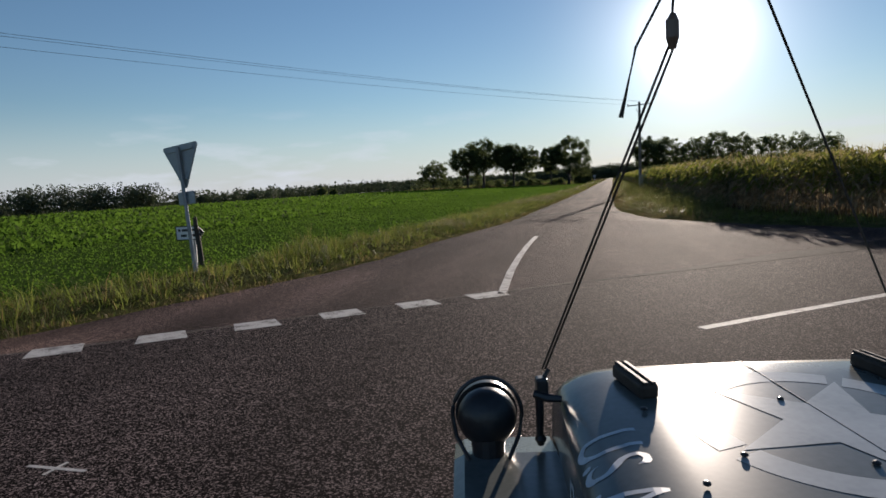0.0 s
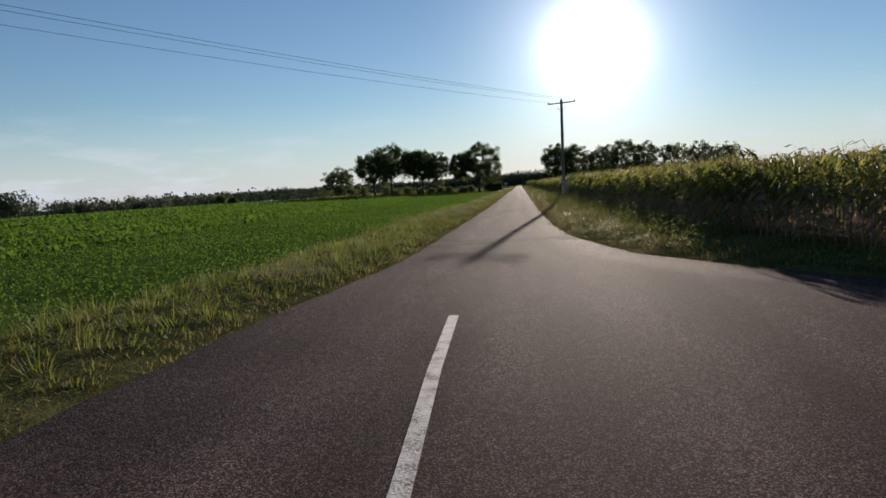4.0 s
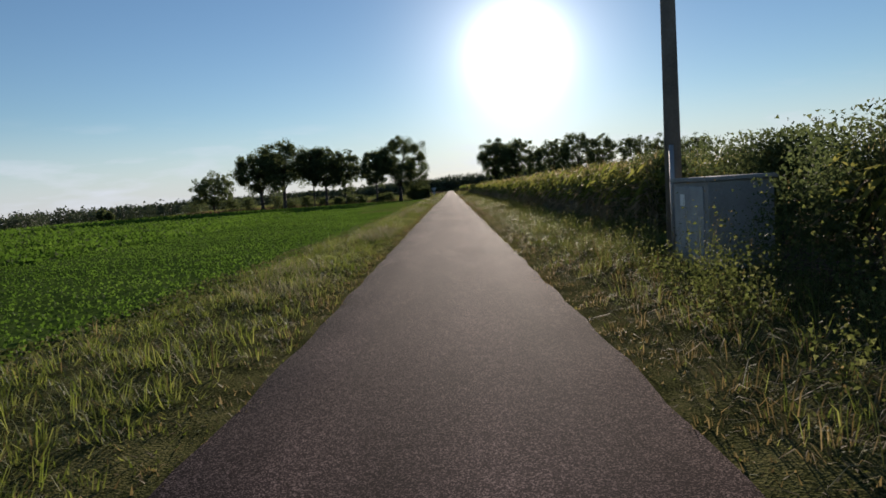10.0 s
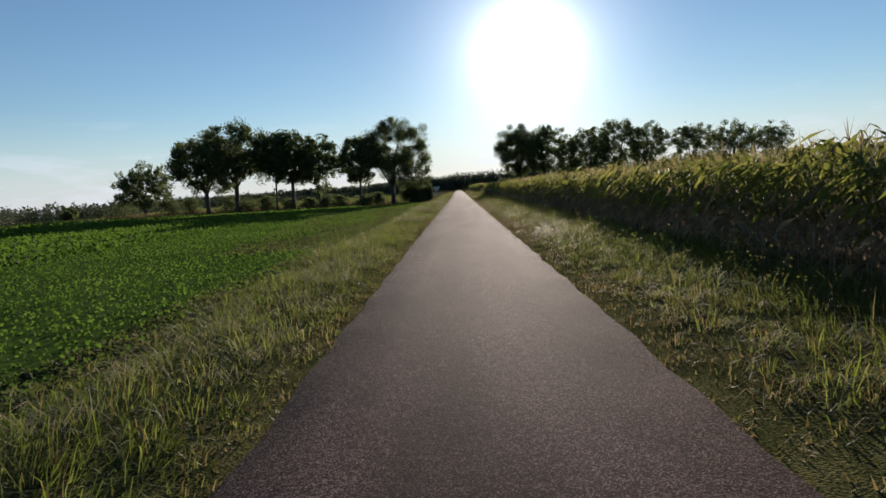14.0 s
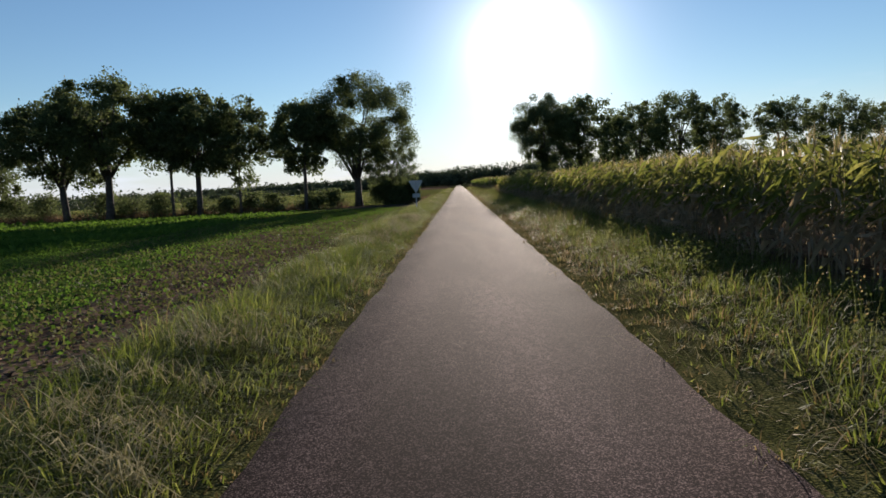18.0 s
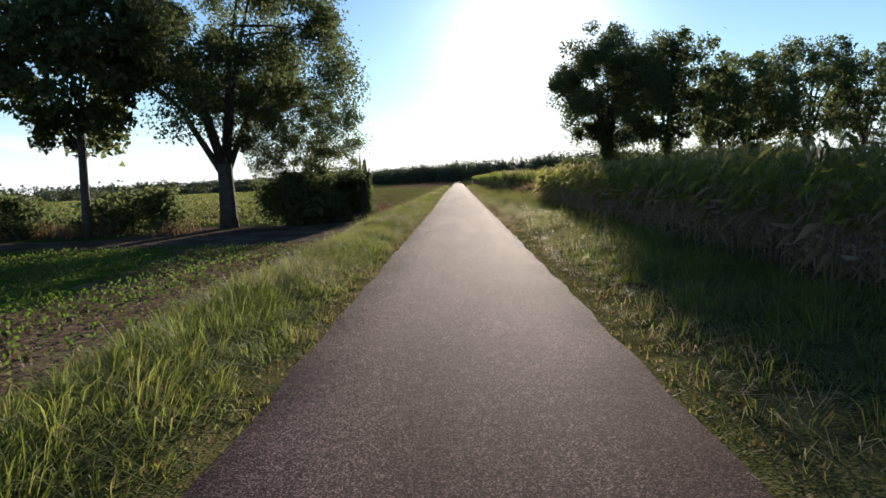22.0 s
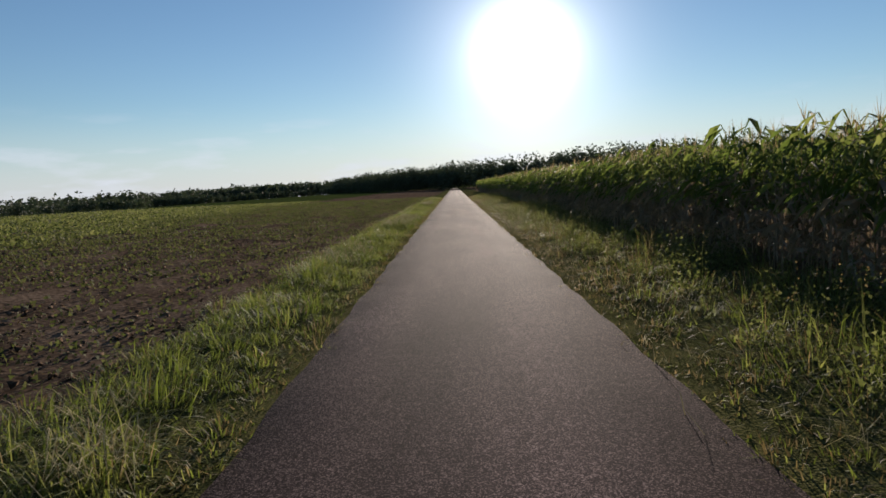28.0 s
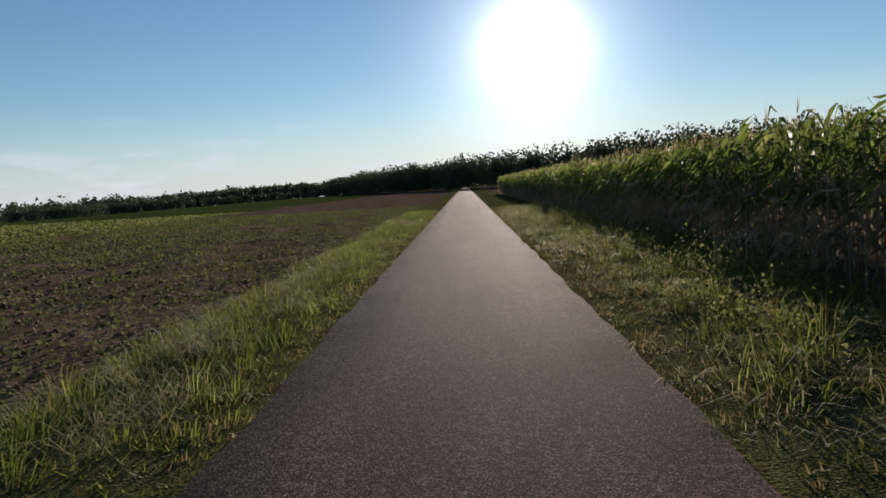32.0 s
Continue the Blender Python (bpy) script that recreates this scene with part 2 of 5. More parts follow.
M_CROP = surface("crop_leaf", [(0.032, 0.058, 0.012), (0.047, 0.082, 0.016), (0.07, 0.112, 0.024)], 0.2, 3, 0.85, bump=0, through_light=0.42, rand=0.22, spec=0.05)
M_CORN = surface("corn_leaf", [(0.065, 0.076, 0.02), (0.105, 0.115, 0.03), (0.18, 0.168, 0.056)], 0.3, 4, 0.65, bump=0, through_light=0.47, rand=0.5, spec=0.12)
M_CORNGREEN = surface("green_corn_leaf", [(0.045, 0.064, 0.016), (0.075, 0.098, 0.025), (0.125, 0.14, 0.045)], 0.3, 4, 0.6, bump=0, through_light=0.5, rand=0.5, spec=0.12)
M_CORNDRY = surface("dry_corn_leaf", [(0.13, 0.1, 0.06), (0.2, 0.155, 0.095), (0.28, 0.22, 0.14)], 0.4, 5, 0.7, bump=0, through_light=0.25, rand=0.4)
M_TASSEL = surface("corn_tassel", [(0.16, 0.13, 0.06), (0.25, 0.2, 0.1), (0.3, 0.25, 0.14)], 0.5, 5, 0.7, bump=0, through_light=0.35, rand=0.4)
M_OAK = surface("oak_leaf", [(0.04, 0.052, 0.022), (0.062, 0.077, 0.032), (0.09, 0.105, 0.045)], 0.3, 3, 0.8, bump=0, through_light=0.42, rand=0.4, spec=0.1)
M_WEED = surface("weed_leaf", [(0.04, 0.05, 0.016), (0.066, 0.076, 0.025), (0.1, 0.1, 0.042)], 0.5, 5, 0.8, bump=0, through_light=0.28, rand=0.45, spec=0.1)
M_HERB = surface("herb_leaf", [(0.045, 0.055, 0.018), (0.08, 0.092, 0.03), (0.13, 0.128, 0.055)], 0.4, 5, 0.75, bump=0, through_light=0.4, rand=0.5, spec=0.12)
M_WOODFAR = surface("far_foliage", [(0.028, 0.038, 0.02), (0.043, 0.056, 0.028), (0.065, 0.08, 0.038)], 0.05, 0.6, 0.8, bump=0, through_light=0.17, rand=0.3)
M_BARK = surface("bark", [(0.025, 0.02, 0.016), (0.048, 0.039, 0.031), (0.075, 0.062, 0.05)], 3, 22, 0.95, bump=1.0)
M_POLE = surface("weathered_pole", [(0.1, 0.085, 0.07), (0.16, 0.135, 0.11), (0.2, 0.175, 0.15)], 2, 25, 0.9, bump=0.6)
M_CONCRETE = surface("concrete", [(0.2, 0.19, 0.18), (0.27, 0.26, 0.245), (0.33, 0.32, 0.3)], 1.5, 20, 0.85, bump=0.4)
M_GALV = surface("galvanised_steel", [(0.22, 0.23, 0.245), (0.3, 0.31, 0.325), (0.37, 0.38, 0.39)], 3, 30, 0.6, metal=0.5, bump=0.15)
M_SIGNBACK = surface("sign_back", [(0.24, 0.27, 0.29), (0.31, 0.34, 0.36), (0.36, 0.39, 0.41)], 4, 30, 0.5, metal=0.3, bump=0.1)
M_SIGNWHITE = surface("sign_white", [(0.6, 0.6, 0.6), (0.72, 0.72, 0.71), (0.78, 0.78, 0.77)], 4, 30, 0.5, bump=0.05)
M_BLACK = surface("black_paint", [(0.012, 0.012, 0.013), (0.02, 0.02, 0.022), (0.03, 0.03, 0.033)], 5, 40, 0.35, bump=0.1)
M_OLIVE = surface("grey_green_paint", [(0.075, 0.085, 0.08), (0.1, 0.11, 0.105), (0.125, 0.135, 0.13)], 4, 60, 0.22, metal=0.0, bump=0.003, spec=0.5)
M_STAR = surface("white_stencil", [(0.28, 0.3, 0.3), (0.36, 0.38, 0.385), (0.42, 0.44, 0.445)], 6, 60, 0.22, bump=0.003, spec=0.4)
M_STENCIL = surface("letter_paint", [(0.42, 0.46, 0.5), (0.55, 0.58, 0.62), (0.62, 0.65, 0.68)], 20, 90, 0.5, bump=0.01, spec=0.2)
M_RUBBER = surface("rubber", [(0.012, 0.012, 0.012), (0.02, 0.02, 0.02), (0.035, 0.034, 0.033)], 6, 50, 0.7, bump=0.4)
M_BRACKEN = surface("dead_weed", [(0.055, 0.036, 0.023), (0.1, 0.067, 0.042), (0.16, 0.112, 0.072)], 1.0, 6, 0.9, bump=0, through_light=0.25, rand=0.5, spec=0.1)
M_WOODBLOCK = surface("dark_wood", [(0.03, 0.025, 0.022), (0.05, 0.042, 0.036), (0.075, 0.06, 0.05)], 8, 60, 0.6, bump=0.08, spec=0.25)
M_CORD = surface("cord", [(0.03, 0.028, 0.025), (0.05, 0.046, 0.04), (0.08, 0.075, 0.065)], 30, 200, 0.8, bump=0.4)
M_CERAMIC = surface("brown_insulator", [(0.1, 0.06, 0.04), (0.16, 0.1, 0.07), (0.2, 0.13, 0.1)], 10, 60, 0.3, bump=0.05)


# ---- mesh helpers ----
def np_mesh(name, verts, tris):
    """A mesh of triangles from arrays that the code has worked out."""
    me = bpy.data.meshes.new(name)
    verts, tris = np.asarray(verts, np.float32), np.asarray(tris, np.int32)
    me.vertices.add(len(verts))
    me.vertices.foreach_set("co", verts.ravel())
    me.loops.add(tris.size)
    me.loops.foreach_set("vertex_index", tris.ravel())
    me.polygons.add(len(tris))
    me.polygons.foreach_set("loop_start", np.arange(0, tris.size, 3, dtype=np.int32))
    me.polygons.foreach_set("loop_total", np.full(len(tris), 3, np.int32))
    me.update(calc_edges=True)
    return me


def np_part(name, verts, tris, material, parent=None, label=""):
    me = np_mesh(name, verts, tris)
    me.materials.append(material)
    ob = new(name, me)
    ob.parent = parent
    return tagged(ob, label)


def part(name, bm, material, parent=None, label="", smooth=False):
    """Links a bmesh as one mesh object under a thing or a part."""
    me = bpy.data.meshes.new(name)
    bm.normal_update()
    bm.to_mesh(me)
    bm.free()
    me.materials.append(material)
    if smooth:
        me.polygons.foreach_set("use_smooth", [True] * len(me.polygons))
    ob = new(name, me)
    ob.parent = parent
    return tagged(ob, label)


def thing(name, label, category, where=Matrix(), group="", kind=""):
    e = new(name)
    e.matrix_world = where
    return tagged(e, label, category, group, kind)


def box(lo, hi, bevel=0.0, bm=None):
    bm = bm or bmesh.new()
    c, s = (Vector(lo) + Vector(hi)) / 2, Vector(hi) - Vector(lo)
    made = bmesh.ops.create_cube(bm, size=1.0, matrix=Matrix.Translation(c) @ Matrix.Diagonal((*s, 1)))
    if bevel:
        es = list({e for v in made["verts"] for e in v.link_edges})
        bmesh.ops.bevel(bm, geom=es, offset=bevel, segments=2, affect="EDGES", profile=0.5)
    return bm


def tube(points, radii, sides=6, bm=None):
    """A tapered tube through points."""
    bm = bm or bmesh.new()
    pts = [Vector(p) for p in points]
    rings = []
    for i, p in enumerate(pts):
        d = (pts[min(i + 1, len(pts) - 1)] - pts[max(i - 1, 0)]).normalized()
        u = d.orthogonal().normalized() if abs(d.z) > 0.95 else d.cross(Vector((0, 0, 1))).normalized()
        w = d.cross(u)
        rings.append([bm.verts.new(p + radii[i] * (math.cos(a) * u + math.sin(a) * w)) for a in [2 * math.pi * k / sides for k in range(sides)]])
    for a, b in zip(rings, rings[1:]):
        for k in range(sides):
            bm.faces.new((a[k], a[(k + 1) % sides], b[(k + 1) % sides], b[k]))
    bm.faces.new(rings[0][::-1])
    bm.faces.new(rings[-1])
    return bm


def plate(outline, z0, z1, bm=None):
    """A flat plate over an outline (counter-clockwise)."""
    bm = bm or bmesh.new()
    lo = [bm.verts.new((x, y, z0)) for x, y in outline]
    hi = [bm.verts.new((x, y, z1)) for x, y in outline]
    n = len(outline)
    bm.faces.new(hi)
    bm.faces.new(lo[::-1])
    for i in range(n):
        bm.faces.new((lo[i], lo[(i + 1) % n], hi[(i + 1) % n], hi[i]))
    return bm


def smoothstep(a, b, x):
    t = np.clip((x - a) / (b - a), 0, 1)
    return t * t * (3 - 2 * t)


# ---- the plan ----
ROAD_L, ROAD_R = -1.62, 1.7          # edges of the lane
TRACK_Y0, TRACK_Y1 = 193.5, 197.5     # gravel track along the tree row
E_MAIN = Vector((0.775, 0.632))       # direction of the main road
MAIN_P = Vector((-0.2, 8.45))         # a point of its far edge


def road_left(y):
    """The lane's left grass edge, with the mouth of the junction."""
    y = np.asarray(y, float)
    wob = 0.016 * np.sin(y * 1.3) * np.sin(y * 0.37) + 0.025 * np.sin(y * 2.9 + 1)
    return wob + np.interp(y, [-20, 5.6, 7.0, 8.9, 11, 13, 17, 20, 23, 26, 34, 46, 62, 120, 150, 205, 240], [-36, -5.2, -4.85, -4.25, -3.5, -3.2, -2.95, -2.6, -2.2, -2.08, -1.95, -1.8, ROAD_L, ROAD_L, -1.47, -1.38, -1.58])


def road_right(y):
    y = np.asarray(y, float)
    wob = 0.016 * np.sin(y * 1.2 + 2) * np.sin(y * 0.41) + 0.025 * np.sin(y * 3.1)
    return wob + np.interp(y, [-20, 16.6, 17.4, 18.5, 20.9, 23.9, 28.9, 34, 45], [16, 14, 10, 7.5, 4.9, 3.1, 2.1, 1.85, ROAD_R])


def field_edge(y):
    """Where the left verge ends and the crop begins."""
    y = np.asarray(y, float)
    e = -5.3 + 1.3 * smoothstep(40, 85, y) + 0.2 * smoothstep(90, 130, y) + 0.7 * smoothstep(212, 245, y) + 0.12 * np.sin(y * 0.9)
    return np.minimum(e, road_left(y) - 3.4 + 1.4 * smoothstep(14, 40, y))


def plough_edge(y):
    """Where the ploughed strip of the second field gives way to its green crop."""
    y = np.asarray(y, float)
    return -np.interp(y, [206, 235, 265, 300, 345], [10, 11.5, 20, 24.5, 27]) + 1.3 * np.sin(y * 0.21) + 0.7 * np.sin(y * 0.83)


def corn_edge(y):
    y = np.asarray(y, float)
    return np.interp(y, [16.6, 18.5, 21, 24, 29, 40, 80], [17, 10.6, 8.2, 6.8, 5.9, 5.4, 4.95])


def ground_z(x, y):
    x, y = np.asarray(x, float), np.asarray(y, float)
    fe = field_edge(y)
    z = np.full(np.broadcast(x, y).shape, -0.03)
    rl, rr = road_left(y), road_right(y)
    bank = np.clip((rl - x) / 1.0, 0, 1) * 0.1
    drop = smoothstep(0, 1, (fe + 0.9 - x) / 1.6) * (0.26 + 0.25 * smoothstep(150, 190, y) * (1 - smoothstep(205, 225, y)))
    right = smoothstep(0, 1, (x - rr) / 1.2) * 0.09
    near = smoothstep(4.5, 10, y)
    z = z + near * (bank - drop) + right * near
    z = z - 0.026 * np.clip(-x - 45, 0, 1400) * smoothstep(45, 140, -x)
    return z


def graded(a, b, first, ratio, limit):
    out, s, v = [a], first, a
    while v < b:
        v += s
        out.append(min(v, b))
        s = min(s * ratio, limit)
    return np.array(out)


# ---- ground: one sheet to the horizon ----
def build_ground():
    left = -graded(0, 3500, 0.25, 1.06, 400)[::-1]
    right = graded(0, 3500, 0.3, 1.06, 400)[1:]
    xs = np.concatenate([left, right])
    ys = np.concatenate([-graded(0, 3000, 0.8, 1.12, 400)[::-1], np.arange(1.0, 345, 1.8), 345 + graded(0, 3500, 0.9, 1.1, 400)])
    ys[np.argmin(abs(ys - TRACK_Y0))], ys[np.argmin(abs(ys - TRACK_Y1))] = TRACK_Y0, TRACK_Y1
    gx, gy = np.meshgrid(xs, ys)
    gz = ground_z(gx, gy)
    plough = (gx < field_edge(gy) - 0.3) & (gx > -40) & (gy > 205) & (gy < 345)
    rough = (gx < field_edge(gy) - 0.3) & (gx > -40) & (gy < 193) & (gy > 9)
    gz = gz + plough * rng.normal(0, 0.055, gx.shape) + rough * rng.normal(0, 0.025, gx.shape)
    verts = np.stack([gx, gy, gz], -1).reshape(-1, 3)
    w = len(xs)
    i = (np.arange(len(ys) - 1)[:, None] * w + np.arange(w - 1)).ravel()
    tris = np.concatenate([np.stack([i, i + 1, i + w + 1], 1), np.stack([i, i + w + 1, i + w], 1)])
    me = np_mesh("ground", verts, tris)
    for m in (M_VERGE, M_CROPGROUND, M_SOIL, M_PASTURE, M_GRAVEL):
        me.materials.append(m)
    cx, cy = verts[i, 0] + 0.1, verts[i, 1] + 0.4
    fe = field_edge(cy)
    kind = np.zeros(len(i), int)
    out = cx < fe
    kind[out & (cy < TRACK_Y0)] = 1
    kind[out & (cy > TRACK_Y1)] = 3
    kind[out & (cy >= TRACK_Y0) & (cy <= np.where(cx > -15, 203.5, TRACK_Y1))] = 4
    kind[out & (cy > 206) & (cx > plough_edge(cy)) & (cy < 640)] = 2
    kind[out & (cy > 112) & (cy < TRACK_Y0) & (cx > fe - 3.2 - 0.04 * (cy - 112) - 1.5 * np.sin(cy * 0.13))] = 2
    kind[(cx > corn_edge(cy))] = 2
    kind[(cx > corn_edge(cy) + 7) & (cy > 8)] = 1
    kind[(cy > 600) | (cy < -40) | (cx < -300) | (cx > 150)] = 3
    me.polygons.foreach_set("material_index", np.concatenate([kind, kind]).astype(np.int32))
    me.polygons.foreach_set("use_smooth", np.ones(len(tris), bool))
    ob = new("ground", me)
    return tagged(ob, "green and brown farmland with verges and bare soil", "ground", kind="structure")


build_ground()


# ---- roads ----
def build_lane():
    ys = np.concatenate([np.arange(-6.0, 345, 0.6), 345 + graded(0, 260, 1, 1.1, 20)])
    bm = bmesh.new()
    rows = []
    for y in ys:
        a, b = float(road_left(y)), float(road_right(y))
        rows.append([bm.verts.new((a, y, -0.09)), bm.verts.new((a + 0.03, y, -0.004))] + [bm.verts.new((a + (b - a) * k, y, 0.02 * math.sin(math.pi * k))) for k in (0.25, 0.5, 0.75)]
                    + [bm.verts.new((b - 0.03, y, -0.004)), bm.verts.new((b, y, -0.09))])
    for p, q in zip(rows, rows[1:]):
        for k in range(6):
            bm.faces.new((p[k], p[k + 1], q[k + 1], q[k]))
    return tagged(part("road_lane", bm, M_ASPHALT, smooth=True), "narrow worn asphalt country lane with ragged edges", "road", kind="structure")


build_lane()
side = Vector((E_MAIN.y, -E_MAIN.x))          # towards the near side of the main road


def main_pt(along, across):
    p = MAIN_P + E_MAIN * along + side * across
    return p.x, p.y


# the main road, which the jeep crosses, and the mouth behind it
bm = plate([main_pt(-160, 0), main_pt(-160, 6.3), main_pt(160, 6.3), main_pt(160, 0)], -0.1, 0.0225)
tagged(part("road_main", bm, M_ASPHALT_OLD), "dark coarse asphalt main road crossing the lane", "road", kind="structure")
bm = plate([main_pt(-8, 6.2), main_pt(-4, 9), main_pt(-3.5, 40), main_pt(3.5, 40), main_pt(4, 9), main_pt(9, 6.2)], -0.1, 0.02)
tagged(part("road_mouth", bm, M_ASPHALT_OLD), "dark asphalt mouth of the opposite side road", "road", kind="structure")


def marking(name, outline, z, label):
    return tagged(part(name, plate(outline, z - 0.004, z + 0.004), M_PAINT_LINE), label, "road marking", group="junction markings")


for k in range(-1, 9):
    a = -0.53 - k * 1.03
    marking("give_way_dash", [main_pt(a - 0.5, -0.08), main_pt(a - 0.53, 0.33), main_pt(a, 0.33), main_pt(a - 0.01, -0.08)], 0.0205, "worn white give-way block painted across the lane mouth")
curve = [(0.27, 8.6), (0.2, 9.3), (0.05, 10.8), (-0.085, 12.7), (-0.21, 15.1), (-0.28, 17.5)]
bm = bmesh.new()
pairs = [(bm.verts.new((x - 0.07, y, 0.0245)), bm.verts.new((x + 0.06, y, 0.0245))) for x, y in curve]
for p, q in zip(pairs, pairs[1:]):
    bm.faces.new((p[0], p[1], q[1], q[0]))
tagged(part("lane_divider", bm, M_PAINT_LINE), "curved white line dividing the lane mouth", "road marking", group="junction markings")
for k in range(-3, 4):
    a = 1.05 + k * 13.0
    marking("centre_dash", [main_pt(a, 3.1), main_pt(a, 3.22), main_pt(a + 3.0, 3.22), main_pt(a + 3.0, 3.1)], 0.0205, "white centre line dash on the main road")
bm = box((-1.62, 2.84, 0.0215), (-1.2, 2.868, 0.024))
box((-1.425, 2.77, 0.0215), (-1.4, 2.94, 0.0238), bm=bm)
tagged(part("survey_cross", bm, M_PAINT_LINE), "small faded painted cross on the asphalt", "road marking")


ol = [(main_pt(a, w)) for a, w in ((1.5, 0.12), (3.2, 0.22), (5, 0.3), (7, 0.42), (10, 0.5), (10, -0.35), (8, -0.2), (6.4, -0.28), (5, -0.05), (3.1, 0.02))]
tagged(part("tar_patch", plate(ol, 0.015, 0.0248), M_TAR), "black ragged tar repair along the road joint", "road patch")
dust = []
for k in range(30):
    q = -14 + k * 0.55
    dust.append(main_pt(q, -0.02 + 0.02 * math.sin(k * 1.9)))
for k in range(29, -1, -1):
    q = -14 + k * 0.55
    dust.append(main_pt(q, 0.06 + 0.035 * math.sin(k * 2.7) + 0.02 * math.sin(k * 0.8)))
# a darker strip across the lane, ragged on its near edge
bm = bmesh.new()
pairs = []
for k in range(25):
    f = 0.015 + 0.97 * k / 24
    y0 = 27.15 + 0.75 * smoothstep(0.3, 0.75, f) + 0.09 * math.sin(k * 1.7) + 0.05 * math.sin(k * 4.1)
    y1 = 28.66 + 0.3 * f + 0.02 * math.sin(k * 2.2)
    row = []
    for y, dz in ((y0 - 0.04, -0.003), (y0, 0.0), (y1, 0.0), (y1 + 0.03, -0.003)):
        x = float(road_left(y)) * (1 - f) + float(road_right(y)) * f
        row.append(bm.verts.new((x, float(y), 0.02 * math.sin(math.pi * f) + 0.0025 + dz)))
    pairs.append(row)
for p, q in zip(pairs, pairs[1:]):
    for k in range(3):
        bm.faces.new((p[k], q[k], q[k + 1], p[k + 1]))
tagged(part("asphalt_strip", bm, M_STRIP), "darker strip of asphalt across the lane", "road patch")
bm = bmesh.new()
pairs = []
for k in range(13):
    f = 0.03 + 0.94 * k / 12
    y = 28.62 + 0.3 * f + 0.012 * math.sin(k * 2.2)
    x = float(road_left(y)) * (1 - f) + float(road_right(y)) * f
    z = 0.02 * math.sin(math.pi * f) + 0.003
    pairs.append((bm.verts.new((x, y, z)), bm.verts.new((x, y + 0.03 + 0.01 * math.sin(k * 3.1), z))))
for p, q in zip(pairs, pairs[1:]):
    bm.faces.new((p[0], q[0], q[1], p[1]))
tagged(part("cross_joint", bm, M_TAR), "thin dark joint across the lane", "road patch")
tagged(part("dusty_seam", plate(dust, 0.015, 0.0238), M_DUST), "pale dusty joint between two asphalt layers", "road patch")


for x, y, w, ln in ((-0.78, 197.1, 0.022, 0.7), (-0.83, 198.4, 0.03, 0.16)):
    z = 0.0165
    tagged(part("paint_fleck", plate([(x - w, y - ln / 2), (x + w, y - ln / 2), (x + w * 0.6, y + ln / 2), (x - w * 0.8, y + ln / 2)], z - 0.004, z + 0.001), M_DUST), "small worn pale paint fleck on the lane", "road marking", group="lane flecks")


# ---- grasses ----
def blades(x, y, height, width, lean, base=None, bent=True, az=None):
    """Grass blades: bent ones of three triangles each, straight ones of one."""
    n = len(x)
    z = ground_z(x, y) if base is None else base
    az = rng.uniform(0, 2 * np.pi, n) if az is None else az
    side_a = az + np.pi / 2 + rng.normal(0, 0.4, n)
    dx, dy = np.cos(az), np.sin(az)
    sx, sy = np.cos(side_a) * width / 2, np.sin(side_a) * width / 2
    l1, l2 = lean * height * 0.3, lean * height
    tz = height * np.maximum(1 - 0.45 * lean, 0.12)
    lo, hi = np.stack([x - sx, y - sy, z - 0.01], 1), np.stack([x + sx, y + sy, z - 0.01], 1)
    tip = np.stack([x + dx * l2, y + dy * l2, z + tz], 1)
    if not bent:
        return np.stack([lo, hi, tip], 1).reshape(-1, 3), np.arange(n * 3).reshape(-1, 3)
    mz = z + height * 0.55 * (1 - 0.15 * lean)
    m0 = np.stack([x + dx * l1 - sx * 0.8, y + dy * l1 - sy * 0.8, mz], 1)
    m1 = np.stack([x + dx * l1 + sx * 0.8, y + dy * l1 + sy * 0.8, mz], 1)
    b = np.arange(n)[:, None] * 5
    return np.stack([lo, hi, m0, m1, tip], 1).reshape(-1, 3), np.concatenate([b + [0, 1, 3], b + [0, 3, 2], b + [2, 3, 4]])


def clumped(n, x0, x1, y0, y1, spread=0.25, per=14):
    """Points in tufts: u across from 0 to 1, and y."""
    k = max(1, n // per)
    cu, cy = rng.uniform(x0, x1, k), rng.uniform(y0, y1, k)
    u = np.repeat(cu, per) + rng.normal(0, spread, k * per)
    y = np.repeat(cy, per) + rng.normal(0, spread, k * per)
    return u, y, np.repeat(rng.uniform(0.4, 1.65, k), per)


def patch_noise(x, y, s):
    return 0.5 + 0.25 * np.sin(x * s * 1.7 + 1.3 * np.sin(y * s * 0.8)) + 0.25 * np.sin(y * s + 2 * np.sin(x * s * 0.9 + y * s * 0.31))


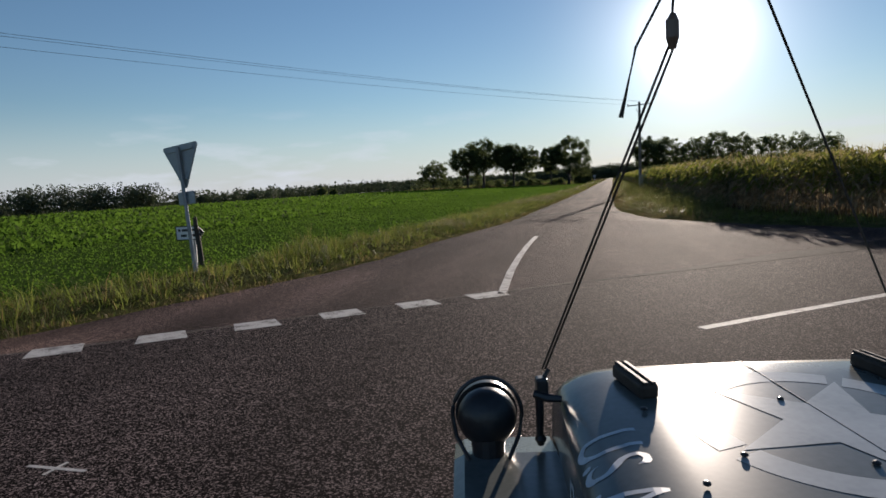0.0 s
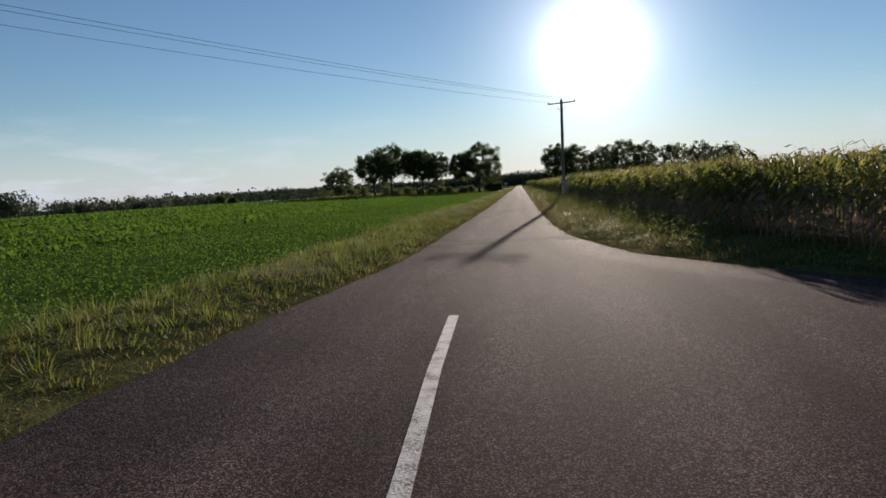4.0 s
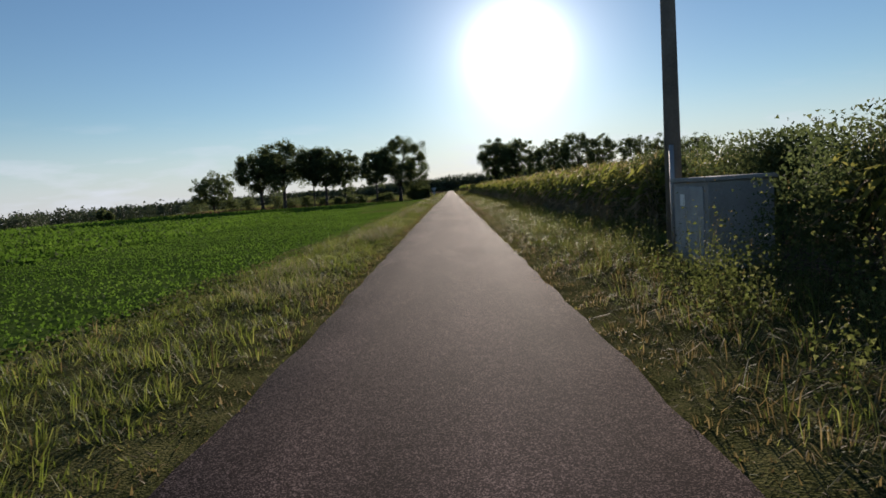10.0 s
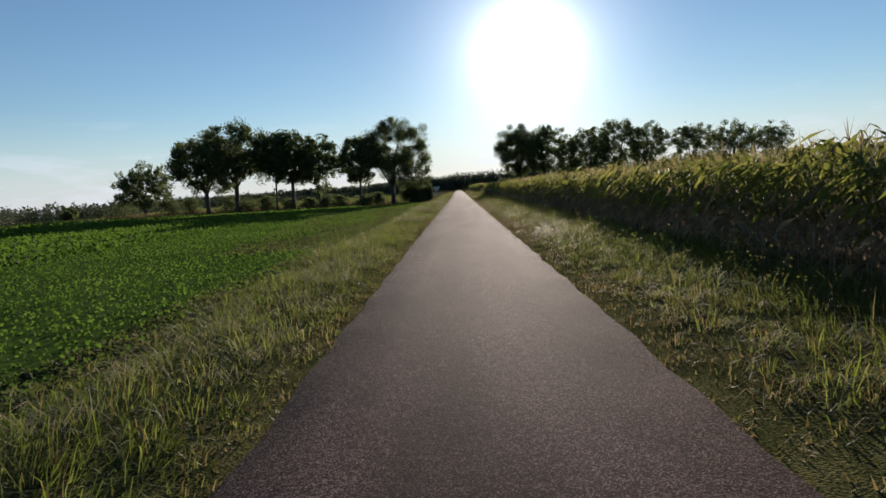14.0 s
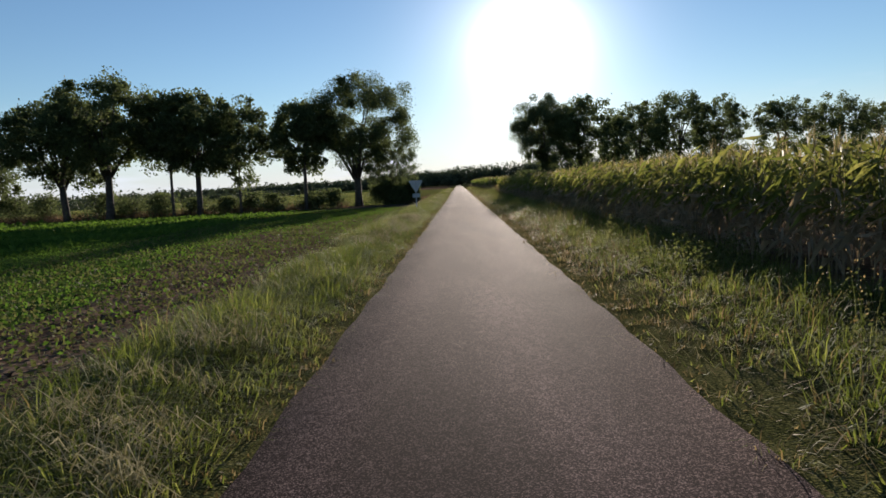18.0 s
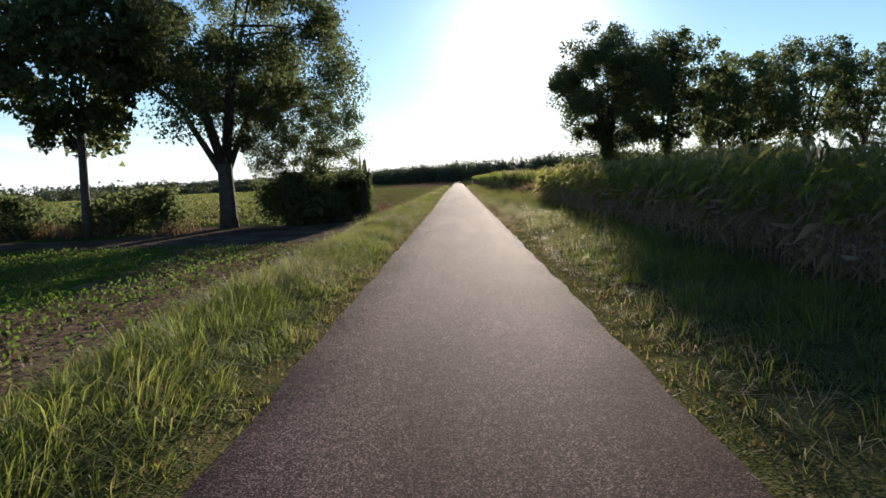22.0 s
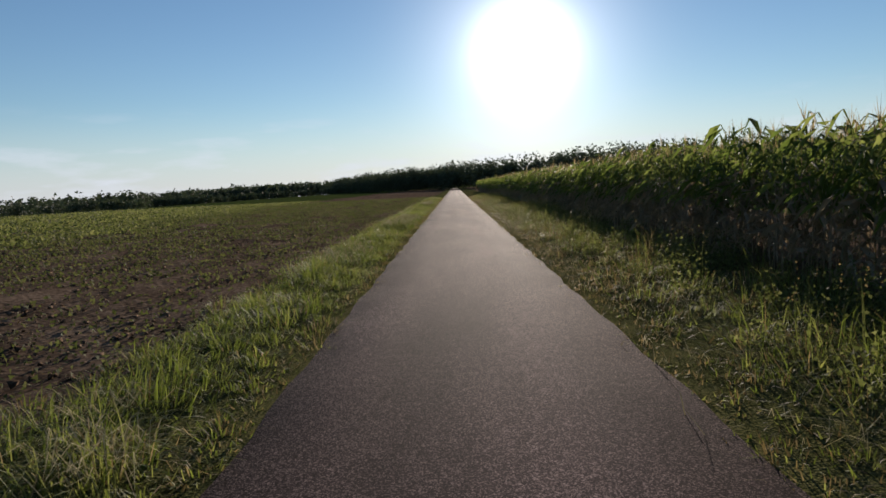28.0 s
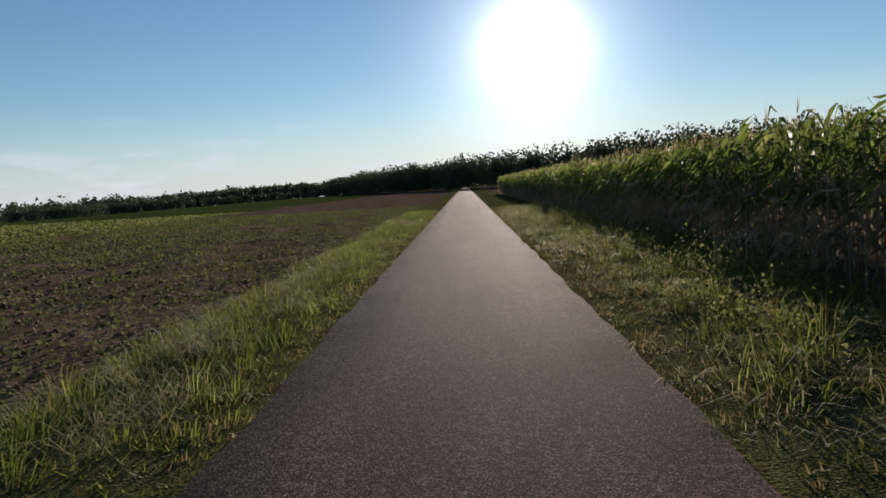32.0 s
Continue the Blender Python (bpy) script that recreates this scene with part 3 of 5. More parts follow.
def tufted(n, per, v0, v1, y0, y1, edge_a, edge_b, radius):
    """Tufts between two edges of the plan: each blade leans outwards from the middle of its tuft, the outer ones most."""
    cu, cy = rng.uniform(v0, v1, n), rng.uniform(y0, y1, n)
    a, b = edge_a(cy), edge_b(cy)
    cx = a + cu * (b - a)
    big = rng.uniform(0.45, 1.5, n) * (0.6 + 0.8 * patch_noise(cx, cy, 1.1))
    drift = patch_noise(cx, cy, 0.6) * 9 + rng.normal(0, 0.6, n)                      # a common lie of the blades in each tuft
    q = rng.uniform(0, 1, (n, per))
    az = rng.uniform(0, 2 * np.pi, (n, per))
    rad = radius * np.sqrt(q) * np.minimum(big, 1.3)[:, None]
    x, y = cx[:, None] + rad * np.cos(az), cy[:, None] + rad * np.sin(az)
    lie = np.arctan2(np.sin(az) + 0.8 * np.sin(drift)[:, None], np.cos(az) + 0.8 * np.cos(drift)[:, None])
    lean = 0.3 + 1.5 * q * rng.uniform(0.6, 1.25, (n, per))
    rep_ = [np.repeat(v, per) for v in (cu, big)]
    return x.ravel(), y.ravel(), rep_[0], rep_[1], lie.ravel(), lean.ravel()


def sward(name, tufts_, turf_, dry_tuft, dry_turf, labels):
    """Green and dry grass: bowed blades of the tufts over short fine turf."""
    x, y, h, az, lean = tufts_
    tx, ty, th = turf_
    for dry, m, nm, lab in ((False, M_GRASS, name, labels[0]), (True, M_DRY, "dry_" + name, labels[1])):
        a, b = dry_tuft == dry, dry_turf == dry
        Va, Ta = blades(x[a], y[a], h[a], rng.uniform(0.005, 0.013, a.sum()), lean[a], az=az[a])
        Vb, Tb = blades(tx[b], ty[b], th[b], rng.uniform(0.012, 0.03, b.sum()), rng.uniform(0.5, 1.9, b.sum()), bent=False)
        tagged(np_part(nm, np.concatenate([Va, Vb]), np.concatenate([Ta, Tb + len(Va)]), m), lab, "grass", kind="stuff")


def left_rim(y):
    return field_edge(y) - 0.2


def right_rim(y):
    return corn_edge(y) + 0.1


def grass_left():
    x, y, u, big, az, lean = tufted(8000, 19, -0.01, 1.02, 3.5, 322, road_left, left_rim, 0.16)
    rise = smoothstep(0.0, 0.3, u) * (0.45 + 0.75 * patch_noise(x, y, 0.55))
    h = (0.07 + 0.19 * rise) * big * rng.uniform(0.6, 1.35, len(x)) * (1.1 + 0.35 * (1 - smoothstep(10, 22, y)) + 0.2 * smoothstep(125, 145, y) * (1 - smoothstep(206, 214, y)))
    n = 220000
    tu, ty = rng.uniform(-0.012, 1.0, n), rng.uniform(4, 328, n)
    rl = road_left(ty)
    tx = rl + 0.02 + tu * (left_rim(ty) - rl)
    th = rng.uniform(0.05, 0.13, n) * (0.7 + 0.6 * smoothstep(0, 0.3, tu))

    def dry_share(px, py, pu):
        return 0.08 + 0.08 * (1 - smoothstep(15, 35, py)) + 0.62 * (1 - smoothstep(0.02, 0.17, pu)) + 0.2 * (patch_noise(px, py, 0.21) > 0.7) + (0.22 + 0.2 * (py > 212)) * smoothstep(0.8, 1.0, pu)

    sward("verge_grass", (x, y, h, az, lean), (tx, ty, th), rng.uniform(0, 1, len(x)) < dry_share(x, y, u), rng.uniform(0, 1, n) < dry_share(tx, ty, tu),
          ("tangled green verge grass beside the lane", "yellowed dry grass along the lane edge"))
    hu, y, _ = clumped(34000, 0.15, 0.62, 20, 312, 0.06, 26)
    x = road_left(y) + hu * (field_edge(y) - road_left(y))
    keep = patch_noise(x, y, 0.33) > 0.45
    x, y = x[keep], y[keep]
    V, T = blades(x, y, rng.uniform(0.15, 0.34, len(x)), rng.uniform(0.004, 0.009, len(x)), rng.uniform(1.2, 1.9, len(x)), ground_z(x, y) + rng.uniform(0.06, 0.2, len(x)) + 0.06 * smoothstep(125, 145, y))
    tagged(np_part("mown_hay", V, T, M_HAY), "pale mown grass lying on the verge", "hay", kind="stuff")


def lush_left():
    """The taller, softer grass of the bank before and beside the tree row."""
    x, y, u, big, az, lean = tufted(3000, 22, 0.1, 0.95, 128, 210, road_left, left_rim, 0.2)
    h = (0.13 + 0.17 * smoothstep(0.1, 0.45, u)) * big * rng.uniform(0.6, 1.3, len(x))
    V, T = blades(x, y, h, rng.uniform(0.005, 0.011, len(x)), lean * 1.25 + 0.15, az=az)
    tagged(np_part("lush_grass", V, T, M_GRASS), "tall lush green grass on the verge", "grass", kind="stuff")


def grass_right():
    x, y, u, big, az, lean = tufted(7200, 17, -0.01, 1.0, 17.2, 322, road_right, right_rim, 0.17)
    rise = smoothstep(0.02, 0.32, u) * (0.35 + 0.8 * patch_noise(x, y, 0.4))
    h = (0.075 + 0.3 * rise) * big * rng.uniform(0.6, 1.35, len(x))
    n = 150000
    tu, ty = rng.uniform(-0.01, 0.95, n), rng.uniform(17.2, 328, n)
    rr = road_right(ty)
    tx = rr - 0.02 + tu * (right_rim(ty) - rr)
    th = rng.uniform(0.05, 0.13, n) * (0.7 + 0.6 * smoothstep(0, 0.3, tu))

    def dry_share(px, py, pu):
        return 0.22 + 0.45 * (1 - smoothstep(0.06, 0.24, pu)) + 0.25 * (patch_noise(px, py, 0.17) > 0.6)

    sward("verge_grass", (x, y, h, az, lean), (tx, ty, th), rng.uniform(0, 1, len(x)) < dry_share(x, y, u), rng.uniform(0, 1, n) < dry_share(tx, ty, tu),
          ("rough green grass between lane and corn", "straw-coloured dry grass between lane and corn"))
    hu, y, _ = clumped(8000, 0.08, 0.35, 20, 312, 0.09, 14)
    x = road_right(y) + hu * (corn_edge(y) - road_right(y))
    V, T = blades(x, y, rng.uniform(0.12, 0.3, len(x)), rng.uniform(0.003, 0.008, len(x)), rng.uniform(1.3, 1.9, len(x)), ground_z(x, y) + rng.uniform(0.0, 0.06, len(x)))
    tagged(np_part("mown_hay", V, T, M_HAY), "straw litter lying beside the lane", "hay", kind="stuff")


def lush_right():
    """Soft green grass mounding up towards the corn."""
    x, y, u, big, az, lean = tufted(4300, 17, 0.22, 1.0, 66, 212, road_right, right_rim, 0.19)
    h = (0.14 + 0.24 * smoothstep(0.22, 0.6, u)) * big * rng.uniform(0.6, 1.3, len(x))
    V, T = blades(x, y, h, rng.uniform(0.005, 0.011, len(x)), lean, az=az)
    tagged(np_part("lush_grass", V, T, M_GRASS), "tall soft green grass beside the corn", "grass", kind="stuff")


def leaf_quads(c, size, up=0.5):
    """Rhombic leaves round the points c, each two triangles; up: how far they stand up."""
    n = len(c)
    az = rng.uniform(0, 2 * np.pi, n)
    el = rng.normal(up, 0.45, n)
    d = np.stack([np.cos(az) * np.cos(el), np.sin(az) * np.cos(el), np.sin(el)], 1)
    s = np.cross(d, rng.normal(0, 1, (n, 3)))
    s /= np.linalg.norm(s, axis=1, keepdims=True) + 1e-9
    size = np.broadcast_to(np.asarray(size, float), (n,))[:, None]
    V = np.stack([c, c + d * size * 0.5 + s * size * 0.34, c + d * size, c + d * size * 0.5 - s * size * 0.34], 1)
    b = np.arange(n)[:, None] * 4
    return V.reshape(-1, 3), np.concatenate([b + [0, 1, 2], b + [0, 2, 3]])


def leaf_tris(c, size, r):
    """Small leaf sprays, one triangle each, turned at random."""
    n = len(c)
    d, q = r.normal(0, 1, (n, 3)), r.normal(0, 1, (n, 3))
    d /= np.linalg.norm(d, axis=1, keepdims=True) + 1e-9
    q = np.cross(d, q)
    q /= np.linalg.norm(q, axis=1, keepdims=True) + 1e-9
    size = np.asarray(size)[:, None]
    V = np.stack([c - q * size * 0.5, c + q * size * 0.5, c + d * size], 1)
    return V.reshape(-1, 3), np.arange(n * 3).reshape(-1, 3)


def weeds_right():
    """Tall weeds: a stalk with leaves up it and a seed spike on top."""
    u, y, tall = clumped(8400, 0.2, 1.0, 24, 312, 0.09, 9)
    x = road_right(y) + u * (corn_edge(y) + 0.2 - road_right(y))
    weedy = (y < 72) | (y > 198)                                                     # elsewhere soft grass rules the verge
    keep = (u > 0.16) & (patch_noise(x, y, 0.29) > np.where(weedy, 0.22, 0.7))
    x, y, u, tall = x[keep], y[keep], u[keep], tall[keep]
    h = rng.uniform(0.3, 0.7, len(x)) * tall * (0.5 + 0.55 * smoothstep(0.2, 0.7, u)) * (1 + 0.5 * smoothstep(55, 57, y) * (1 - smoothstep(63, 65, y)))
    V, T = blades(x, y, h, np.full(len(x), 0.008), rng.uniform(0, 0.35, len(x)))
    tagged(np_part("weed_stalks", V, T, M_WEED), "thin green-brown stalks of tall weeds", "weeds", kind="stuff")
    k = 9
    f = rng.uniform(0.1, 1.0, (len(x), k))
    c = np.stack([np.repeat(x, k) + rng.normal(0, 0.1, len(x) * k), np.repeat(y, k) + rng.normal(0, 0.1, len(x) * k), (ground_z(x, y)[:, None] + f * h[:, None]).ravel()], 1)
    V, T = leaf_quads(c, rng.uniform(0.02, 0.05, len(c)), 0.3)
    tagged(np_part("weed_leaves", V, T, M_WEED), "leafy green weeds along the corn", "weeds", kind="stuff")
    pick = rng.uniform(0, 1, len(x)) < 0.4
    x, y, h = x[pick], y[pick], h[pick]
    k = 6
    f = rng.uniform(0.8, 1.25, (len(x), k))
    c = np.stack([np.repeat(x, k) + rng.normal(0, 0.015, len(x) * k), np.repeat(y, k) + rng.normal(0, 0.015, len(x) * k), (ground_z(x, y)[:, None] + f * h[:, None]).ravel()], 1)
    V, T = leaf_quads(c, rng.uniform(0.012, 0.03, len(c)), 0.9)
    tagged(np_part("seed_spikes", V, T, M_DRY), "brown seed spikes of tall weeds", "weeds", kind="stuff")


def herb_mounds():
    """Bushy mounds of wild herbs between the lane and the corn."""
    n = 1150
    y = np.append(rng.uniform(24, 318, n), rng.uniform(203, 214, 60))
    u = np.append(rng.uniform(0.34, 0.98, n), rng.uniform(0.4, 1.0, 60))
    n = len(y)
    x = road_right(y) + u * (corn_edge(y) - road_right(y))
    keep = (patch_noise(x, y, 0.37) > np.where((y < 72) | (y > 198), 0.3, 0.66)) & ((x - 4.3) ** 2 + (y - 64.5) ** 2 > 1.4)
    x, y, u = x[keep], y[keep], u[keep]
    n = len(x)
    h = rng.uniform(0.3, 0.62, n) * (1 + 0.5 * smoothstep(54, 57, y) * (1 - smoothstep(63, 66, y))) * (0.65 + 0.5 * smoothstep(0.3, 0.75, u)) * (1 + 0.35 * (1 - smoothstep(60, 75, y)) + 0.5 * smoothstep(202, 205, y) * (1 - smoothstep(213, 216, y)))
    w = rng.uniform(0.22, 0.5, n)
    per = 150
    d = rng.normal(0, 1, (n, per, 3))
    d /= np.linalg.norm(d, axis=2, keepdims=True)
    d[..., 2] = np.abs(d[..., 2])
    rad = rng.uniform(0.15, 1.0, (n, per, 1)) ** 0.5 * rng.uniform(0.75, 1.2, (n, per, 1))
    c = np.stack([x, y, ground_z(x, y)], 1)[:, None] + d * rad * np.stack([w, w, h], 1)[:, None]
    c = c.reshape(-1, 3)
    V, T = leaf_tris(c, rng.uniform(0.022, 0.055, len(c)), rng)
    tagged(np_part("wild_herbs", V, T, M_HERB), "bushy green wild herbs along the corn", "weeds", kind="stuff")


def lumps(x, y, z, size):
    """Uneven four-sided clods, squat and turned at random."""
    n = len(x)
    corner = np.array([[1, 1, 1], [1, -1, -1], [-1, 1, -1], [-1, -1, 1]], float) * [0.6, 0.6, 0.42]
    V = corner[None] * size[:, None, None] * rng.uniform(0.6, 1.3, (n, 4, 3))
    a = rng.uniform(0, 2 * np.pi, n)
    ca, sa = np.cos(a)[:, None], np.sin(a)[:, None]
    V = np.stack([V[..., 0] * ca - V[..., 1] * sa + x[:, None], V[..., 0] * sa + V[..., 1] * ca + y[:, None], V[..., 2] + z[:, None]], -1)
    b = np.arange(n)[:, None] * 4
    return V.reshape(-1, 3), np.concatenate([b + [0, 1, 2], b + [0, 3, 1], b + [0, 2, 3], b + [1, 3, 2]])


def crop_left():
    """The beet field: leaves in rows, thinner far off."""
    for n, x0, x1, s0, s1 in ((150000, 0.25, 12.0, 0.045, 0.09), (80000, 12.0, 36.0, 0.12, 0.24), (22000, 36.0, 90.0, 0.3, 0.5)):
        y = rng.uniform(7, 193, n)
        dist = x0 + (x1 - x0) * rng.uniform(0, 1, n) ** 1.15
        x = field_edge(y) - dist
        row = np.round(x / 0.45) * 0.45
        x = np.where(dist < 25, row + rng.normal(0, 0.11, n), x)
        bare = (y > 112) & (dist < 3.4 + 1.5 * np.sin(y * 0.13)) & (rng.uniform(0, 1, n) < 0.68)
        bare |= (y > 120) & (dist < 3.2 + 0.17 * (y - 112)) & (rng.uniform(0, 1, n) < 0.3)
        bare |= (dist < 0.5 + 0.5 * patch_noise(x, y, 0.4)) & (rng.uniform(0, 1, n) < 0.7)
        # two wheel tracks of the sprayer, curving over the field
        tr = x + 24 + 0.0016 * (y - 60) ** 2
        bare |= (np.abs(np.abs(tr) - 0.9) < 0.28) & (y > 60)
        x, y = x[~bare], y[~bare]
        c = np.stack([x, y, ground_z(x, y) + rng.uniform(0.02, 0.13, len(x))], 1)
        V, T = leaf_quads(c, rng.uniform(s0, s1, len(c)), 0.55) if x0 < 5 else leaf_tris(c, rng.uniform(s0, s1, len(c)) * 1.15, rng)
        tagged(np_part("crop_leaves", V, T, M_CROP), "low bright green leaf crop in rows", "crop", kind="stuff")
    # weeds and stubble on the bare strip and the ploughed field
    n = 130000
    y = np.concatenate([rng.uniform(60, 193, int(n * 0.7)), rng.uniform(206, 345, n)])
    dist = rng.uniform(0, 1, len(y)) ** 1.2 * np.where(y < 112, 1.2, np.where(y < 200, 4.5 + 0.13 * (y - 112), 24))
    x = field_edge(y) - dist
    keep = (patch_noise(x, y, 0.5) + 0.4 * patch_noise(x, y, 2.3) > np.where(y < 200, 0.36, 0.4) - 0.014 * np.minimum(dist, 25))
    x, y, dist = x[keep], y[keep], dist[keep]
    c = np.stack([x, y, ground_z(x, y) + rng.uniform(0.0, 0.1, len(x))], 1)
    V, T = leaf_tris(c, rng.uniform(0.03, 0.075, len(c)) * (1 + 0.05 * dist), rng)
    tagged(np_part("field_weeds", V, T, M_WEED), "scattered green regrowth on bare soil", "weeds", kind="stuff")
    n = 27000
    y = np.concatenate([rng.uniform(60, 193, n // 5), rng.uniform(206, 320, n)])
    dist = rng.uniform(0, 1, len(y)) ** 1.6 * np.where(y < 112, 1.2, np.where(y < 200, 4.5, 26))
    x = field_edge(y) - dist
    V, T = lumps(x, y, ground_z(x, y) + rng.uniform(-0.02, 0.05, len(x)), (0.018 + 0.06 * rng.uniform(0, 1, len(x)) ** 2) * (1 + 0.04 * dist))
    tagged(np_part("soil_clods", V, T, M_SOIL), "broken brown clods of ploughed soil", "clods", kind="stuff")
    n = 60000
    y = rng.uniform(205, 360, n)
    dist = rng.uniform(0, 1, n) ** 1.5 * 60
    x = plough_edge(y) + rng.normal(0.4, 0.9, n) - dist
    c = np.stack([x, y, ground_z(x, y) + rng.uniform(0.0, 0.12, n)], 1)
    V, T = leaf_tris(c, rng.uniform(0.08, 0.19, n) * (1 + 0.025 * dist), rng)
    tagged(np_part("crop_leaves", V, T, M_HERB), "low olive-green crop beyond the ploughed strip", "crop", kind="stuff")
    n = 16000
    y = rng.uniform(206, 320, n)
    x = field_edge(y) - rng.uniform(0, 1, n) ** 1.5 * 22
    V, T = blades(x, y, rng.uniform(0.08, 0.2, n), rng.uniform(0.006, 0.016, n), rng.uniform(0.8, 1.8, n), bent=False)
    tagged(np_part("stubble", V, T, M_DRY), "pale stubble and dead stalks on ploughed soil", "stubble", kind="stuff")


def reeds_left():
    """Tall brown grass along the foot of the tree row."""
    n = 11000
    x, y = rng.uniform(-62, -12.5, n), 200.6 + rng.normal(0, 0.8, n)
    keep = patch_noise(x, y, 0.6) > 0.25
    x, y = x[keep], y[keep]
    V, T = blades(x, y, rng.uniform(0.4, 1.15, len(x)), rng.uniform(0.02, 0.045, len(x)), rng.uniform(0.05, 0.5, len(x)), bent=False)
    tagged(np_part("tall_grass", V, T, M_BRACKEN), "tall rust-brown grass under the tree row", "grass", kind="stuff")


def dead_weeds():
    n = 20000
    u, y, _ = clumped(n, 0, 1, 205.5, 217, 0.08, 20)
    x = field_edge(y) - 0.1 - u * 3.6
    c = np.stack([x, y, ground_z(x, y) + rng.uniform(0, 0.32, len(x)) * (0.4 + patch_noise(x, y, 1.3))], 1)
    V, T = leaf_tris(c, rng.uniform(0.04, 0.12, len(c)), rng)
    tagged(np_part("dead_weeds", V, T, M_BRACKEN), "rust-brown dead weeds at the field corner", "weeds", kind="stuff")
    n = 7000
    u, y, _ = clumped(n, 0, 1, 213, 232, 0.08, 20)
    x = 4.6 + u * 7
    V, T = blades(x, y, rng.uniform(0.3, 0.8, len(x)), rng.uniform(0.008, 0.016, len(x)), rng.uniform(0.1, 0.7, len(x)))
    tagged(np_part("dead_stalks", V, T, M_DRY), "straw-brown dead stalks in the gap of the corn", "weeds", kind="stuff")


grass_left()
lush_left()
grass_right()
lush_right()
dead_weeds()
reeds_left()
weeds_right()
herb_mounds()
crop_left()


# ---- corn ----
def corn_points():
    out = []
    for r, off in enumerate((0, 0.7, 1.4, 2.1, 2.9, 3.8, 5.0, 6.5)):
        step = (0.2, 0.22, 0.25, 0.3, 0.4, 0.5, 0.6, 0.7)[r]
        y = np.concatenate([np.arange(27, 61.5, step), np.arange(69, 208.5, step), np.arange(233, 372, step)])
        y = y + rng.normal(0, 0.05, len(y))
        x = corn_edge(y) + off + rng.normal(0, 0.05, len(y))
        out.append(np.stack([x, y, np.full(len(y), r)], 1))
    # the headland along the junction
    for r in range(5):
        a = np.arange(14.0, 75, 0.25)
        ax = MAIN_P.x + E_MAIN.x * a - side.x * (3.2 + 0.8 * r)
        ay = MAIN_P.y + E_MAIN.y * a - side.y * (3.2 + 0.8 * r)
        ok = ax > corn_edge(ay) - 0.2
        out.append(np.stack([ax[ok], ay[ok], np.full(ok.sum(), r)], 1))
    for r in range(5):
        y = np.arange(18.5, 30, 0.25)
        x = corn_edge(y) + 0.75 * r
        ok = ((x - MAIN_P.x) * -side.x + (y - MAIN_P.y) * -side.y) > 3.0
        out.append(np.stack([x[ok], y[ok], np.full(ok.sum(), r)], 1))
    return np.concatenate(out)


